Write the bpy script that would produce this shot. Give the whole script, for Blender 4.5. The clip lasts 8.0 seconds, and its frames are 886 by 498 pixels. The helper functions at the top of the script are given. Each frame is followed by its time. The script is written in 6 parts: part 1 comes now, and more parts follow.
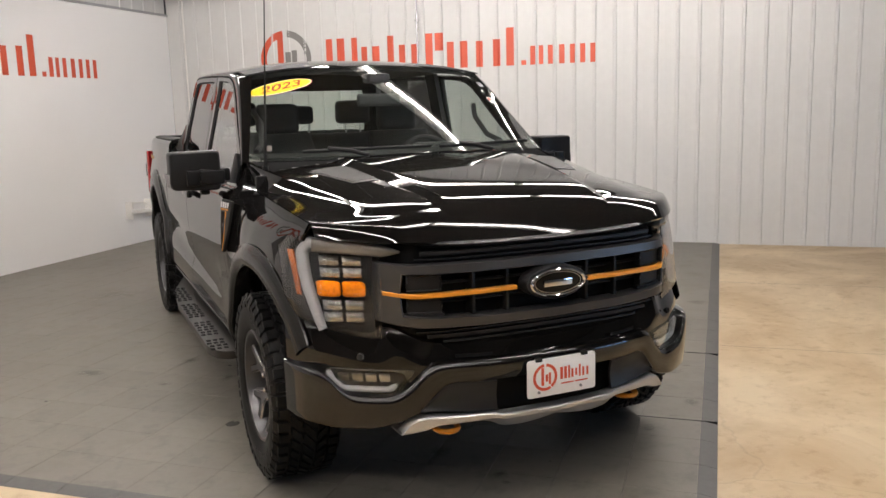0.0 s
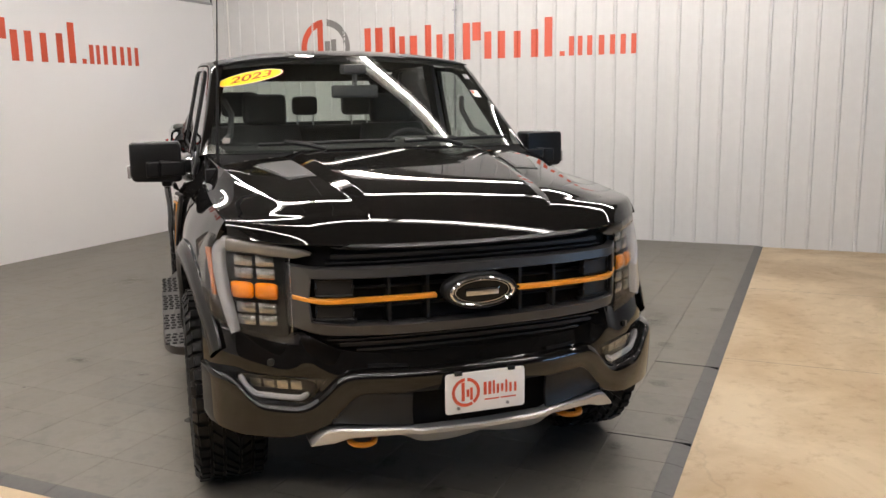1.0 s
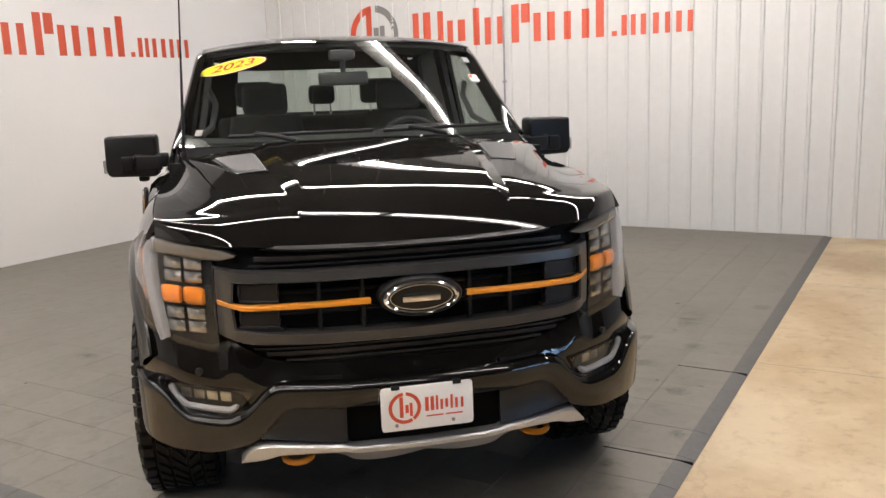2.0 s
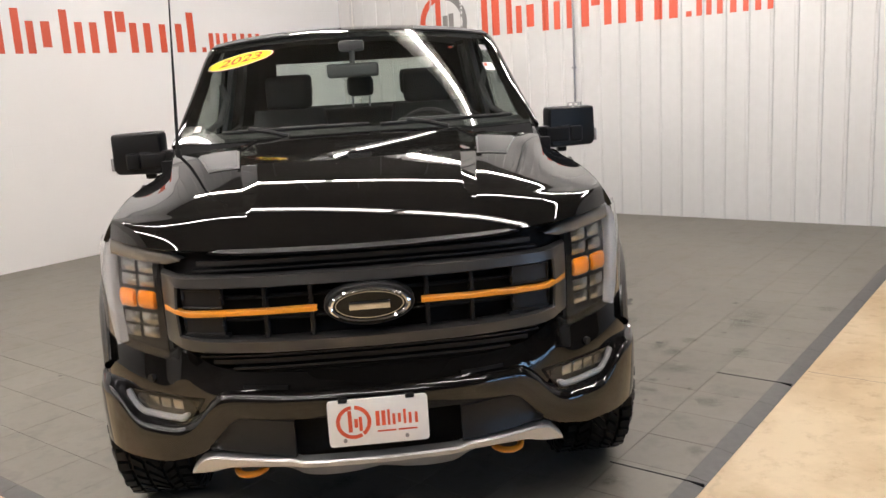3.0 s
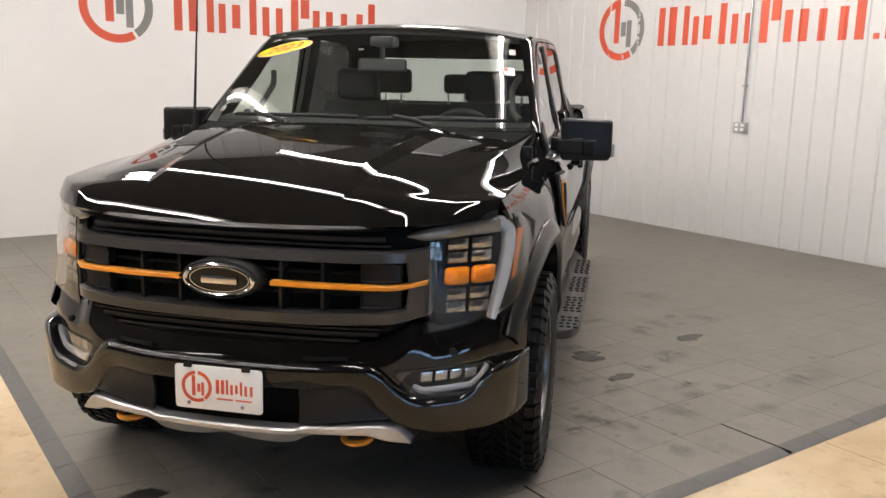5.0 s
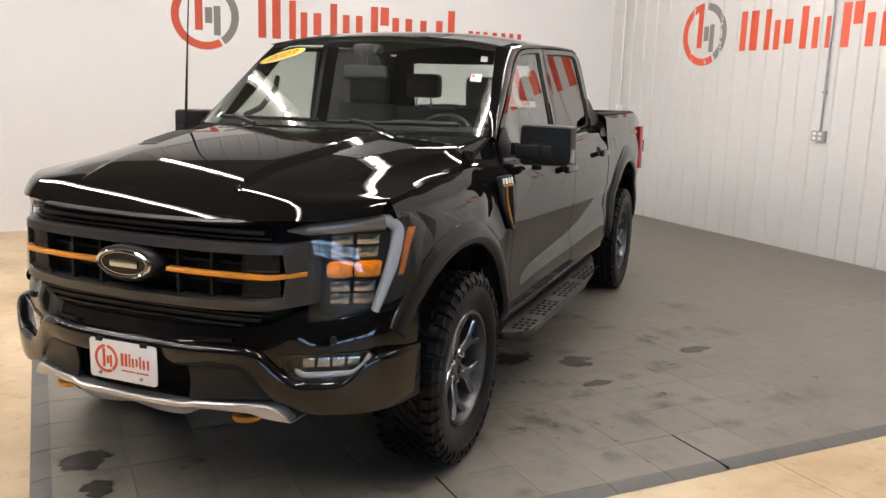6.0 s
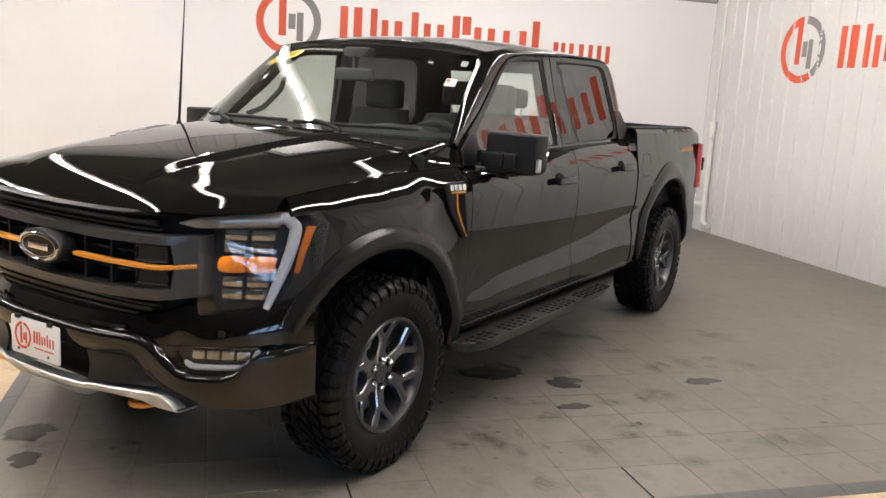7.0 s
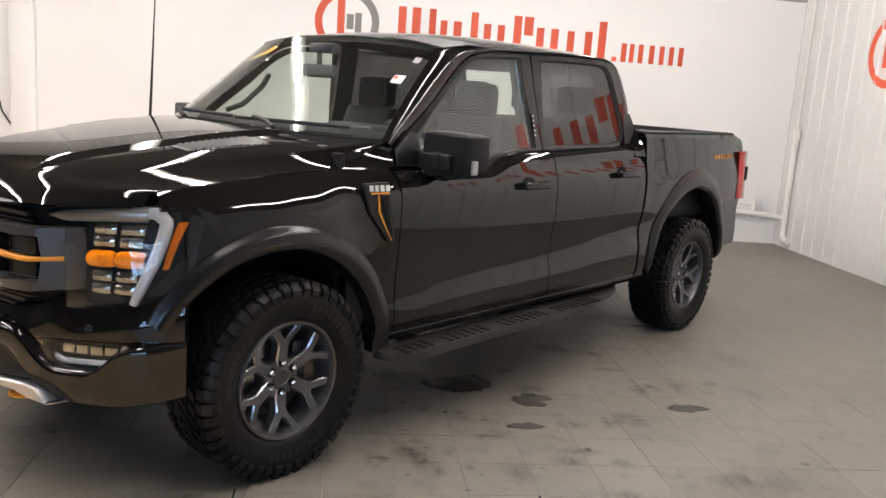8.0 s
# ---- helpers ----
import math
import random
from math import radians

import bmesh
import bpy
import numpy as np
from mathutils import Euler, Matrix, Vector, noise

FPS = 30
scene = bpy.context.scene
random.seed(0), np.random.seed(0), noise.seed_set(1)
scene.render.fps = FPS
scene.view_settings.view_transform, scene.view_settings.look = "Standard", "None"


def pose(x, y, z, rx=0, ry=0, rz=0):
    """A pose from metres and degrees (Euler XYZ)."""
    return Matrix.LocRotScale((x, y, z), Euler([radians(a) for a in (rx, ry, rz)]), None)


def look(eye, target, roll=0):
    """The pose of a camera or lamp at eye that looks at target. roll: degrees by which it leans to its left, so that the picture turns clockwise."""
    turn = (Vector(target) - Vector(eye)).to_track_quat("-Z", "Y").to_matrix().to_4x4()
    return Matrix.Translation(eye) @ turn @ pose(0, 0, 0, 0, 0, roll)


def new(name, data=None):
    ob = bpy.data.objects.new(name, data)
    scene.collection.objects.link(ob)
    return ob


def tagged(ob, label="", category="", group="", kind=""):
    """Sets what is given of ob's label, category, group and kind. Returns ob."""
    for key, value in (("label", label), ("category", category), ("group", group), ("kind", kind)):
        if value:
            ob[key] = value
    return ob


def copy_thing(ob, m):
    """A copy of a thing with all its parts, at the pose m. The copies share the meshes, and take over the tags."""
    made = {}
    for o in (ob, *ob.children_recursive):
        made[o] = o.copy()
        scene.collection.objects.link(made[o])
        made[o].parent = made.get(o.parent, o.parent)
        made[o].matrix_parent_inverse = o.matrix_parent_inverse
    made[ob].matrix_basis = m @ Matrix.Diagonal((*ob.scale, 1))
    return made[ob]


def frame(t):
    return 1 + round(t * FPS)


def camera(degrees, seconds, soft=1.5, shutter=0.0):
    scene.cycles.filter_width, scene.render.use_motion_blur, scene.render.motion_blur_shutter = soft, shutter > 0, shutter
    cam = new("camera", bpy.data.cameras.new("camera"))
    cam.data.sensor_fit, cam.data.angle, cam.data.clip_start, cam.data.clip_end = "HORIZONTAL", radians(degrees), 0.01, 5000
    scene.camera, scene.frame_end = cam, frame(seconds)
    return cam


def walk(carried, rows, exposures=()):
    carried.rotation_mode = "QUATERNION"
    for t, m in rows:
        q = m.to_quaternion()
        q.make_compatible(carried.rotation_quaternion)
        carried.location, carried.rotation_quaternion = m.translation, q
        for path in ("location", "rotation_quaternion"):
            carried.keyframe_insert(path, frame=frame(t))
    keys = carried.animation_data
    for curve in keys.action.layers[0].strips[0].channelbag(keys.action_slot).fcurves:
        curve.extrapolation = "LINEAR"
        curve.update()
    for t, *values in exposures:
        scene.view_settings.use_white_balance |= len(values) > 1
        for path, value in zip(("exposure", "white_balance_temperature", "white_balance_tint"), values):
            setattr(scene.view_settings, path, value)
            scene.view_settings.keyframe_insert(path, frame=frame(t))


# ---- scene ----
cam = camera(55.63, 8.0)
PATH = [
    (0, (-1.694, -3.554, 1.613), (-0.884, -1.755, 1.287), -1.63),
    (0.5, (-1.403, -3.568, 1.621), (-0.660, -1.741, 1.291), -0.82),
    (1, (-1.072, -3.585, 1.618), (-0.439, -1.720, 1.273), -0.89),
    (1.5, (-0.760, -3.525, 1.602), (-0.244, -1.628, 1.236), -1.31),
    (1.7, (-0.659, -3.492, 1.601), (-0.175, -1.586, 1.238), -1.67),
    (2.8, (-0.068, -3.347, 1.610), (0.150, -1.399, 1.212), -3.09),
    (3, (0.016, -3.324, 1.592), (0.187, -1.369, 1.205), -3.38),
    (3.5, (0.284, -3.266, 1.586), (0.338, -1.306, 1.191), -2.91),
    (4, (0.548, -3.305, 1.595), (0.447, -1.347, 1.201), -2.00),
    (4.2, (0.661, -3.310, 1.580), (0.501, -1.354, 1.195), -1.39),
    (5.3, (1.527, -3.286, 1.573), (1.024, -1.387, 1.196), 1.62),
    (5.5, (1.733, -3.286, 1.586), (1.158, -1.409, 1.205), 1.33),
    (6, (2.163, -3.177, 1.603), (1.435, -1.352, 1.228), 1.71),
    (6.5, (2.553, -2.968, 1.597), (1.676, -1.209, 1.229), 2.52),
    (7, (2.929, -2.702, 1.599), (1.898, -1.027, 1.239), 3.43),
    (7.5, (3.275, -2.360, 1.612), (2.099, -0.784, 1.250), 3.81),
    (8, (3.547, -2.003, 1.625), (2.271, -0.508, 1.255), 4.11),
]
walk(cam, [(t, look(eye, target, roll)) for t, eye, target, roll in PATH],
     exposures=[(0, -0.36), (1.5, -0.26), (3.5, -0.06), (5.5, -0.12), (6.5, -0.04), (8, 0.16)])

# ---- light ----
A = 47.44                                   # turn of the room against the truck
ROOM = Matrix.Rotation(radians(A), 4, "Z")  # room axes: x towards the ribbed wall, y towards the block wall
B_WALL, L_WALL, B_BACK, L_BACK, CEIL = 6.403, 6.121, -9.0, -9.5, 4.15

world = bpy.data.worlds.new("world")
scene.world = world
world.use_nodes = True
world.node_tree.nodes["Background"].inputs[0].default_value = (0.9, 0.93, 1.0, 1)
world.node_tree.nodes["Background"].inputs[1].default_value = 0.05
TUBE_POWER = 113.0
TUBE_ROWS = ((3.68, 5.2), (1.72, 4.4), (-0.23, 4.4), (-2.18, 4.4), (-4.14, 4.4))     # each lamp row: its place along the room's x axis, and where it ends along y

# ---- materials ----


def material(name):
    m = bpy.data.materials.new(name)
    m.use_nodes = True
    nt = m.node_tree
    return m, nt, nt.nodes["Principled BSDF"]


def add(nt, kind, **values):
    n = nt.nodes.new(kind)
    for k, v in values.items():
        n.inputs[k.replace("_", " ")].default_value = v
    return n


def plain(name, colour, rough=0.5, metal=0.0, coat=0.0, grain=0.0, grain_scale=60.0, bump=0.0, spec=0.5):
    """A surface with a fine variation of tone and roughness, and a little relief."""
    m, nt, p = material(name)
    p.inputs["Base Color"].default_value = (*colour, 1)
    p.inputs["Roughness"].default_value = rough
    p.inputs["Metallic"].default_value = metal
    p.inputs["Coat Weight"].default_value = coat
    p.inputs["Coat Roughness"].default_value = 0.02
    p.inputs["Specular IOR Level"].default_value = spec
    if grain or bump:
        pos = nt.nodes.new("ShaderNodeNewGeometry")
        fine = add(nt, "ShaderNodeTexNoise", Scale=grain_scale, Detail=4.0)
        broad = add(nt, "ShaderNodeTexNoise", Scale=grain_scale * 0.07, Detail=3.0)
        nt.links.new(pos.outputs["Position"], fine.inputs["Vector"])
        nt.links.new(pos.outputs["Position"], broad.inputs["Vector"])
        both = nt.nodes.new("ShaderNodeMath")
        both.operation = "ADD"
        nt.links.new(fine.outputs["Fac"], both.inputs[0])
        nt.links.new(broad.outputs["Fac"], both.inputs[1])
        span = add(nt, "ShaderNodeMapRange", From_Min=0.6, From_Max=1.4, To_Min=1 - grain, To_Max=1 + grain)
        nt.links.new(both.outputs[0], span.inputs["Value"])
        mul = nt.nodes.new("ShaderNodeVectorMath")
        mul.operation = "SCALE"
        mul.inputs[0].default_value = colour
        nt.links.new(span.outputs[0], mul.inputs["Scale"])
        nt.links.new(mul.outputs[0], p.inputs["Base Color"])
        if bump:
            b = add(nt, "ShaderNodeBump", Strength=bump, Distance=0.002)
            nt.links.new(fine.outputs["Fac"], b.inputs["Height"])
            nt.links.new(b.outputs[0], p.inputs["Normal"])
    return m


def glass(name, tint, rough=0.0, ior=1.5):
    m, nt, p = material(name)
    p.inputs["Base Color"].default_value = (*tint, 1)
    p.inputs["Roughness"].default_value = rough
    p.inputs["Transmission Weight"].default_value = 1.0
    p.inputs["IOR"].default_value = ior
    return m


def glow(name, colour, strength):
    m, nt, p = material(name)
    p.inputs["Base Color"].default_value = (*colour, 1)
    p.inputs["Emission Color"].default_value = (*colour, 1)
    p.inputs["Emission Strength"].default_value = strength
    return m


def patchy(name, colour, rough, lo, hi, scale, most, solid):
    """A thin film on the floor that breaks up into spots and thins out towards its rim."""
    m, nt, p = material(name)
    p.inputs["Base Color"].default_value = (*colour, 1)
    p.inputs["Roughness"].default_value = rough
    geo = nt.nodes.new("ShaderNodeNewGeometry")
    fine = add(nt, "ShaderNodeTexNoise", Scale=scale, Detail=7.0, Roughness=0.65)
    nt.links.new(geo.outputs["Position"], fine.inputs["Vector"])
    span = add(nt, "ShaderNodeMapRange", From_Min=lo, From_Max=hi, To_Min=0.0, To_Max=most)
    nt.links.new(fine.outputs["Fac"], span.inputs["Value"])
    tc = nt.nodes.new("ShaderNodeTexCoord")
    flat = nt.nodes.new("ShaderNodeVectorMath")
    flat.operation = "MULTIPLY"
    flat.inputs[1].default_value = (1, 1, 0)
    nt.links.new(tc.outputs["Generated"], flat.inputs[0])
    far = nt.nodes.new("ShaderNodeVectorMath")
    far.operation = "DISTANCE"
    far.inputs[1].default_value = (0.5, 0.5, 0)
    nt.links.new(flat.outputs[0], far.inputs[0])
    wobble = add(nt, "ShaderNodeMath")
    wobble.operation = "MULTIPLY_ADD"
    wobble.inputs[1].default_value = 0.35
    nt.links.new(fine.outputs["Fac"], wobble.inputs[0])
    nt.links.new(far.outputs["Value"], wobble.inputs[2])
    rim = add(nt, "ShaderNodeMapRange", From_Min=solid + 0.17, From_Max=0.60, To_Min=1.0, To_Max=0.0)
    rim.interpolation_type = "SMOOTHSTEP"
    nt.links.new(wobble.outputs[0], rim.inputs["Value"])
    both = nt.nodes.new("ShaderNodeMath")
    both.operation = "MULTIPLY"
    nt.links.new(span.outputs[0], both.inputs[0])
    nt.links.new(rim.outputs[0], both.inputs[1])
    nt.links.new(both.outputs[0], p.inputs["Alpha"])
    return m


def tile_material():
    """Grey interlocking floor tile: tone varies by tile, with scuffs and dirt."""
    m, nt, p = material("grey_tile")
    geo = nt.nodes.new("ShaderNodeNewGeometry")
    info = nt.nodes.new("ShaderNodeObjectInfo")
    broad = add(nt, "ShaderNodeTexNoise", Scale=1.1, Detail=5.0, Roughness=0.6)
    dirt = add(nt, "ShaderNodeTexNoise", Scale=5.5, Detail=8.0, Roughness=0.7)
    fine = add(nt, "ShaderNodeTexNoise", Scale=160.0, Detail=3.0)
    for n in (broad, dirt, fine):
        nt.links.new(geo.outputs["Position"], n.inputs["Vector"])
    base = nt.nodes.new("ShaderNodeMix")
    base.data_type = "RGBA"
    base.inputs["A"].default_value = (0.146, 0.133, 0.112, 1)
    base.inputs["B"].default_value = (0.226, 0.208, 0.176, 1)
    nt.links.new(broad.outputs["Fac"], base.inputs["Factor"])
    ramp = nt.nodes.new("ShaderNodeValToRGB")
    ramp.color_ramp.elements[0].position, ramp.color_ramp.elements[0].color = 0.33, (0.50, 0.49, 0.46, 1)
    ramp.color_ramp.elements[1].position, ramp.color_ramp.elements[1].color = 0.50, (1, 1, 1, 1)
    nt.links.new(dirt.outputs["Fac"], ramp.inputs["Fac"])
    worn = nt.nodes.new("ShaderNodeMix")
    worn.data_type, worn.blend_type = "RGBA", "MULTIPLY"
    worn.inputs["Factor"].default_value = 0.70
    nt.links.new(base.outputs["Result"], worn.inputs["A"])
    nt.links.new(ramp.outputs["Color"], worn.inputs["B"])
    each = add(nt, "ShaderNodeMapRange", To_Min=0.95, To_Max=1.05)
    nt.links.new(info.outputs["Random"], each.inputs["Value"])
    scale = nt.nodes.new("ShaderNodeVectorMath")
    scale.operation = "SCALE"
    nt.links.new(worn.outputs["Result"], scale.inputs[0])
    nt.links.new(each.outputs[0], scale.inputs["Scale"])
    nt.links.new(scale.outputs[0], p.inputs["Base Color"])
    rough = add(nt, "ShaderNodeMapRange", From_Min=0.3, From_Max=0.7, To_Min=0.38, To_Max=0.62)
    nt.links.new(dirt.outputs["Fac"], rough.inputs["Value"])
    nt.links.new(rough.outputs[0], p.inputs["Roughness"])
    b = add(nt, "ShaderNodeBump", Strength=0.12, Distance=0.001)
    nt.links.new(fine.outputs["Fac"], b.inputs["Height"])
    nt.links.new(b.outputs[0], p.inputs["Normal"])
    return m


def concrete_material():
    """Tan sealed concrete with mottling, scuffs and hairline cracks."""
    m, nt, p = material("tan_concrete")
    geo = nt.nodes.new("ShaderNodeNewGeometry")
    broad = add(nt, "ShaderNodeTexNoise", Scale=0.9, Detail=6.0, Roughness=0.62, Distortion=0.6)
    spots = add(nt, "ShaderNodeTexNoise", Scale=9.0, Detail=7.0, Roughness=0.7)
    crack = nt.nodes.new("ShaderNodeTexVoronoi")
    crack.feature = "DISTANCE_TO_EDGE"
    crack.inputs["Scale"].default_value = 0.55
    warp = add(nt, "ShaderNodeTexNoise", Scale=2.5, Detail=5.0)
    mixv = nt.nodes.new("ShaderNodeMix")
    mixv.data_type = "VECTOR"
    mixv.inputs["Factor"].default_value = 0.22
    for n in (broad, spots, warp):
        nt.links.new(geo.outputs["Position"], n.inputs["Vector"])
    nt.links.new(geo.outputs["Position"], mixv.inputs["A"])
    nt.links.new(warp.outputs["Color"], mixv.inputs["B"])
    nt.links.new(mixv.outputs["Result"], crack.inputs["Vector"])
    ramp = nt.nodes.new("ShaderNodeValToRGB")
    e = ramp.color_ramp.elements
    e[0].position, e[0].color = 0.36, (0.47, 0.335, 0.185, 1)
    e[1].position, e[1].color = 0.64, (0.69, 0.55, 0.36, 1)
    nt.links.new(broad.outputs["Fac"], ramp.inputs["Fac"])
    dots = nt.nodes.new("ShaderNodeValToRGB")
    dots.color_ramp.elements[0].position, dots.color_ramp.elements[0].color = 0.31, (0.70, 0.63, 0.54, 1)
    dots.color_ramp.elements[1].position, dots.color_ramp.elements[1].color = 0.47, (1, 1, 1, 1)
    nt.links.new(spots.outputs["Fac"], dots.inputs["Fac"])
    mul = nt.nodes.new("ShaderNodeMix")
    mul.data_type, mul.blend_type = "RGBA", "MULTIPLY"
    mul.inputs["Factor"].default_value = 0.7
    nt.links.new(ramp.outputs["Color"], mul.inputs["A"])
    nt.links.new(dots.outputs["Color"], mul.inputs["B"])
    line = add(nt, "ShaderNodeMapRange", From_Min=0.0, From_Max=0.003, To_Min=0.86, To_Max=1.0)
    nt.links.new(crack.outputs["Distance"], line.inputs["Value"])
    out = nt.nodes.new("ShaderNodeVectorMath")
    out.operation = "SCALE"
    nt.links.new(mul.outputs["Result"], out.inputs[0])
    nt.links.new(line.outputs[0], out.inputs["Scale"])
    nt.links.new(out.outputs[0], p.inputs["Base Color"])
    p.inputs["Roughness"].default_value = 0.45
    b = add(nt, "ShaderNodeBump", Strength=0.2, Distance=0.002)
    nt.links.new(spots.outputs["Fac"], b.inputs["Height"])
    nt.links.new(b.outputs[0], p.inputs["Normal"])
    return m


def block_material():
    """Thickly painted concrete block: shallow courses that mostly vanish under the paint."""
    m, nt, p = material("painted_block")
    tc = nt.nodes.new("ShaderNodeTexCoord")
    axes = nt.nodes.new("ShaderNodeMapping")
    axes.inputs["Rotation"].default_value = (radians(-90), 0, 0)
    nt.links.new(tc.outputs["Object"], axes.inputs["Vector"])
    brick = nt.nodes.new("ShaderNodeTexBrick")
    for k, v in (("Scale", 1.0), ("Mortar Size", 0.006), ("Mortar Smooth", 0.9), ("Brick Width", 0.406), ("Row Height", 0.203)):
        brick.inputs[k].default_value = v
    brick.inputs["Color1"].default_value = brick.inputs["Color2"].default_value = (1, 1, 1, 1)
    brick.inputs["Mortar"].default_value = (0, 0, 0, 1)
    nt.links.new(axes.outputs[0], brick.inputs["Vector"])
    fine = add(nt, "ShaderNodeTexNoise", Scale=45.0, Detail=5.0)
    broad = add(nt, "ShaderNodeTexNoise", Scale=0.8, Detail=4.0)
    patch = add(nt, "ShaderNodeTexNoise", Scale=1.7, Detail=3.0)
    for n in (fine, broad, patch):
        nt.links.new(tc.outputs["Object"], n.inputs["Vector"])
    tone = nt.nodes.new("ShaderNodeMix")
    tone.data_type = "RGBA"
    tone.inputs["A"].default_value = (0.81, 0.80, 0.785, 1)
    tone.inputs["B"].default_value = (0.88, 0.87, 0.855, 1)
    nt.links.new(broad.outputs["Fac"], tone.inputs["Factor"])
    nt.links.new(tone.outputs["Result"], p.inputs["Base Color"])
    p.inputs["Roughness"].default_value = 0.42
    seen = add(nt, "ShaderNodeMapRange", From_Min=0.45, From_Max=0.65, To_Min=0.05, To_Max=1.0)
    nt.links.new(patch.outputs["Fac"], seen.inputs["Value"])
    h = nt.nodes.new("ShaderNodeMath")
    h.operation = "MULTIPLY"
    nt.links.new(brick.outputs["Color"], h.inputs[0])
    nt.links.new(seen.outputs[0], h.inputs[1])
    b1 = add(nt, "ShaderNodeBump", Strength=0.35, Distance=0.004)
    nt.links.new(h.outputs[0], b1.inputs["Height"])
    b2 = add(nt, "ShaderNodeBump", Strength=0.12, Distance=0.002)
    nt.links.new(fine.outputs["Fac"], b2.inputs["Height"])
    nt.links.new(b1.outputs[0], b2.inputs["Normal"])
    nt.links.new(b2.outputs[0], p.inputs["Normal"])
    return m


PAINT = plain("black_paint", (0.0045, 0.0041, 0.0038), rough=0.03, coat=0.0, spec=0.45, grain=0.15, grain_scale=900)
SATIN = plain("satin_black_plastic", (0.011, 0.011, 0.0115), spec=0.22, rough=0.42, grain=0.12, grain_scale=300, bump=0.06)
MATTE = plain("matte_black_plastic", (0.0075, 0.0075, 0.008), spec=0.22, rough=0.6, grain=0.15, grain_scale=200, bump=0.08)
# near-black; on flat pads it paints the shade inside holes and slots
VOID = plain("dark_recess", (0.006, 0.006, 0.0065), rough=0.7, spec=0.1, grain=0.2, grain_scale=40)
GREY_BAR = plain("dark_grey_satin", (0.042, 0.041, 0.040), rough=0.36, metal=0.35, grain=0.08, grain_scale=400)
ORANGE = plain("orange_paint", (0.62, 0.235, 0.015), rough=0.35, grain=0.06, grain_scale=200)
SILVER = plain("silver_paint", (0.46, 0.46, 0.46), rough=0.33, metal=0.75, grain=0.06, grain_scale=300)
CHROME = plain("chrome", (0.72, 0.72, 0.73), rough=0.08, metal=1.0, grain=0.03, grain_scale=200)
RUBBER = plain("tyre_rubber", (0.0055, 0.0055, 0.0055), spec=0.16, rough=0.42, grain=0.25, grain_scale=90, bump=0.15)
ALLOY = plain("dark_machined_alloy", (0.36, 0.36, 0.37), rough=0.25, metal=0.9, grain=0.08, grain_scale=250)
ALLOY_DARK = plain("dark_alloy", (0.09, 0.09, 0.093), rough=0.32, metal=0.8, grain=0.1, grain_scale=200)
STEEL = plain("steel", (0.30, 0.30, 0.31), rough=0.3, metal=1.0, grain=0.1, grain_scale=150)
CABIN = plain("charcoal_trim", (0.014, 0.014, 0.015), rough=0.7, grain=0.15, grain_scale=250, bump=0.1)
CLOTH = plain("black_cloth", (0.007, 0.007, 0.0075), rough=0.9, grain=0.25, grain_scale=500, bump=0.2)
WHITE = plain("white_enamel", (0.80, 0.79, 0.77), rough=0.35, grain=0.03, grain_scale=80)
PIPE_WHITE = plain("white_painted_pipe", (0.76, 0.74, 0.70), rough=0.45, grain=0.06, grain_scale=50)
WALL_METAL = plain("white_metal_sheet", (0.60, 0.595, 0.58), rough=0.38, grain=0.035, grain_scale=14, bump=0.02)
TRIM_GREY = plain("grey_metal_trim", (0.34, 0.34, 0.34), rough=0.45, grain=0.08, grain_scale=40)
# ceiling out of view: its dimness is put into the colour
CEILING = plain("unseen_dark_ceiling", (0.10, 0.094, 0.085), rough=0.8, grain=0.2, grain_scale=12)
RED = plain("orange_red_vinyl", (0.62, 0.085, 0.035), rough=0.5, grain=0.05, grain_scale=40)
GREY_VINYL = plain("grey_vinyl", (0.20, 0.195, 0.185), rough=0.5, grain=0.05, grain_scale=40)
YELLOW = plain("yellow_sticker", (0.86, 0.62, 0.01), rough=0.4, grain=0.03, grain_scale=80)
DARK_RED = plain("dark_red_ink", (0.33, 0.03, 0.02), rough=0.5, grain=0.05, grain_scale=80)
AMBER = plain("amber_lens", (0.62, 0.165, 0.002), rough=0.08, coat=1.0, grain=0.55, grain_scale=75, bump=1.0)
DRL = plain("frosted_light_tube", (0.27, 0.265, 0.27), rough=0.28, coat=0.4, grain=0.04, grain_scale=60)
REFLECTOR = plain("lamp_reflector", (0.42, 0.42, 0.42), rough=0.10, metal=1.0, grain=0.2, grain_scale=90, bump=0.7)
TAIL_RED = plain("red_tail_lens", (0.48, 0.012, 0.014), rough=0.12, coat=0.8, grain=0.08, grain_scale=60)
BORDER = plain("dark_grey_edging", (0.095, 0.090, 0.086), rough=0.5, grain=0.18, grain_scale=30, bump=0.1)
STAIN = patchy("wet_oily_stain", (0.030, 0.026, 0.021), 0.46, 0.22, 0.36, 16.0, 0.94, 0.27)
SMUDGE = patchy("dry_dirt_smudge", (0.055, 0.050, 0.040), 0.5, 0.36, 0.68, 20.0, 0.55, 0.05)
PALE = patchy("pale_scuff", (0.36, 0.35, 0.33), 0.45, 0.35, 0.75, 9.0, 0.45, 0.05)
LOUVRE = plain("louvre_grey_plastic", (0.025, 0.025, 0.025), rough=0.4, grain=0.1, grain_scale=200)
SMOKED = plain("smoked_lamp_bar", (0.13, 0.118, 0.104), rough=0.22, coat=0.5, grain=0.08, grain_scale=60)
SPOKE_GREY = plain("dark_grey_spoke_face", (0.085, 0.085, 0.09), rough=0.38, metal=0.6, grain=0.1, grain_scale=200)
FLARE = plain("satin_black_arch", (0.008, 0.0079, 0.0078), rough=0.20, spec=0.32, grain=0.10, grain_scale=300, bump=0.01)
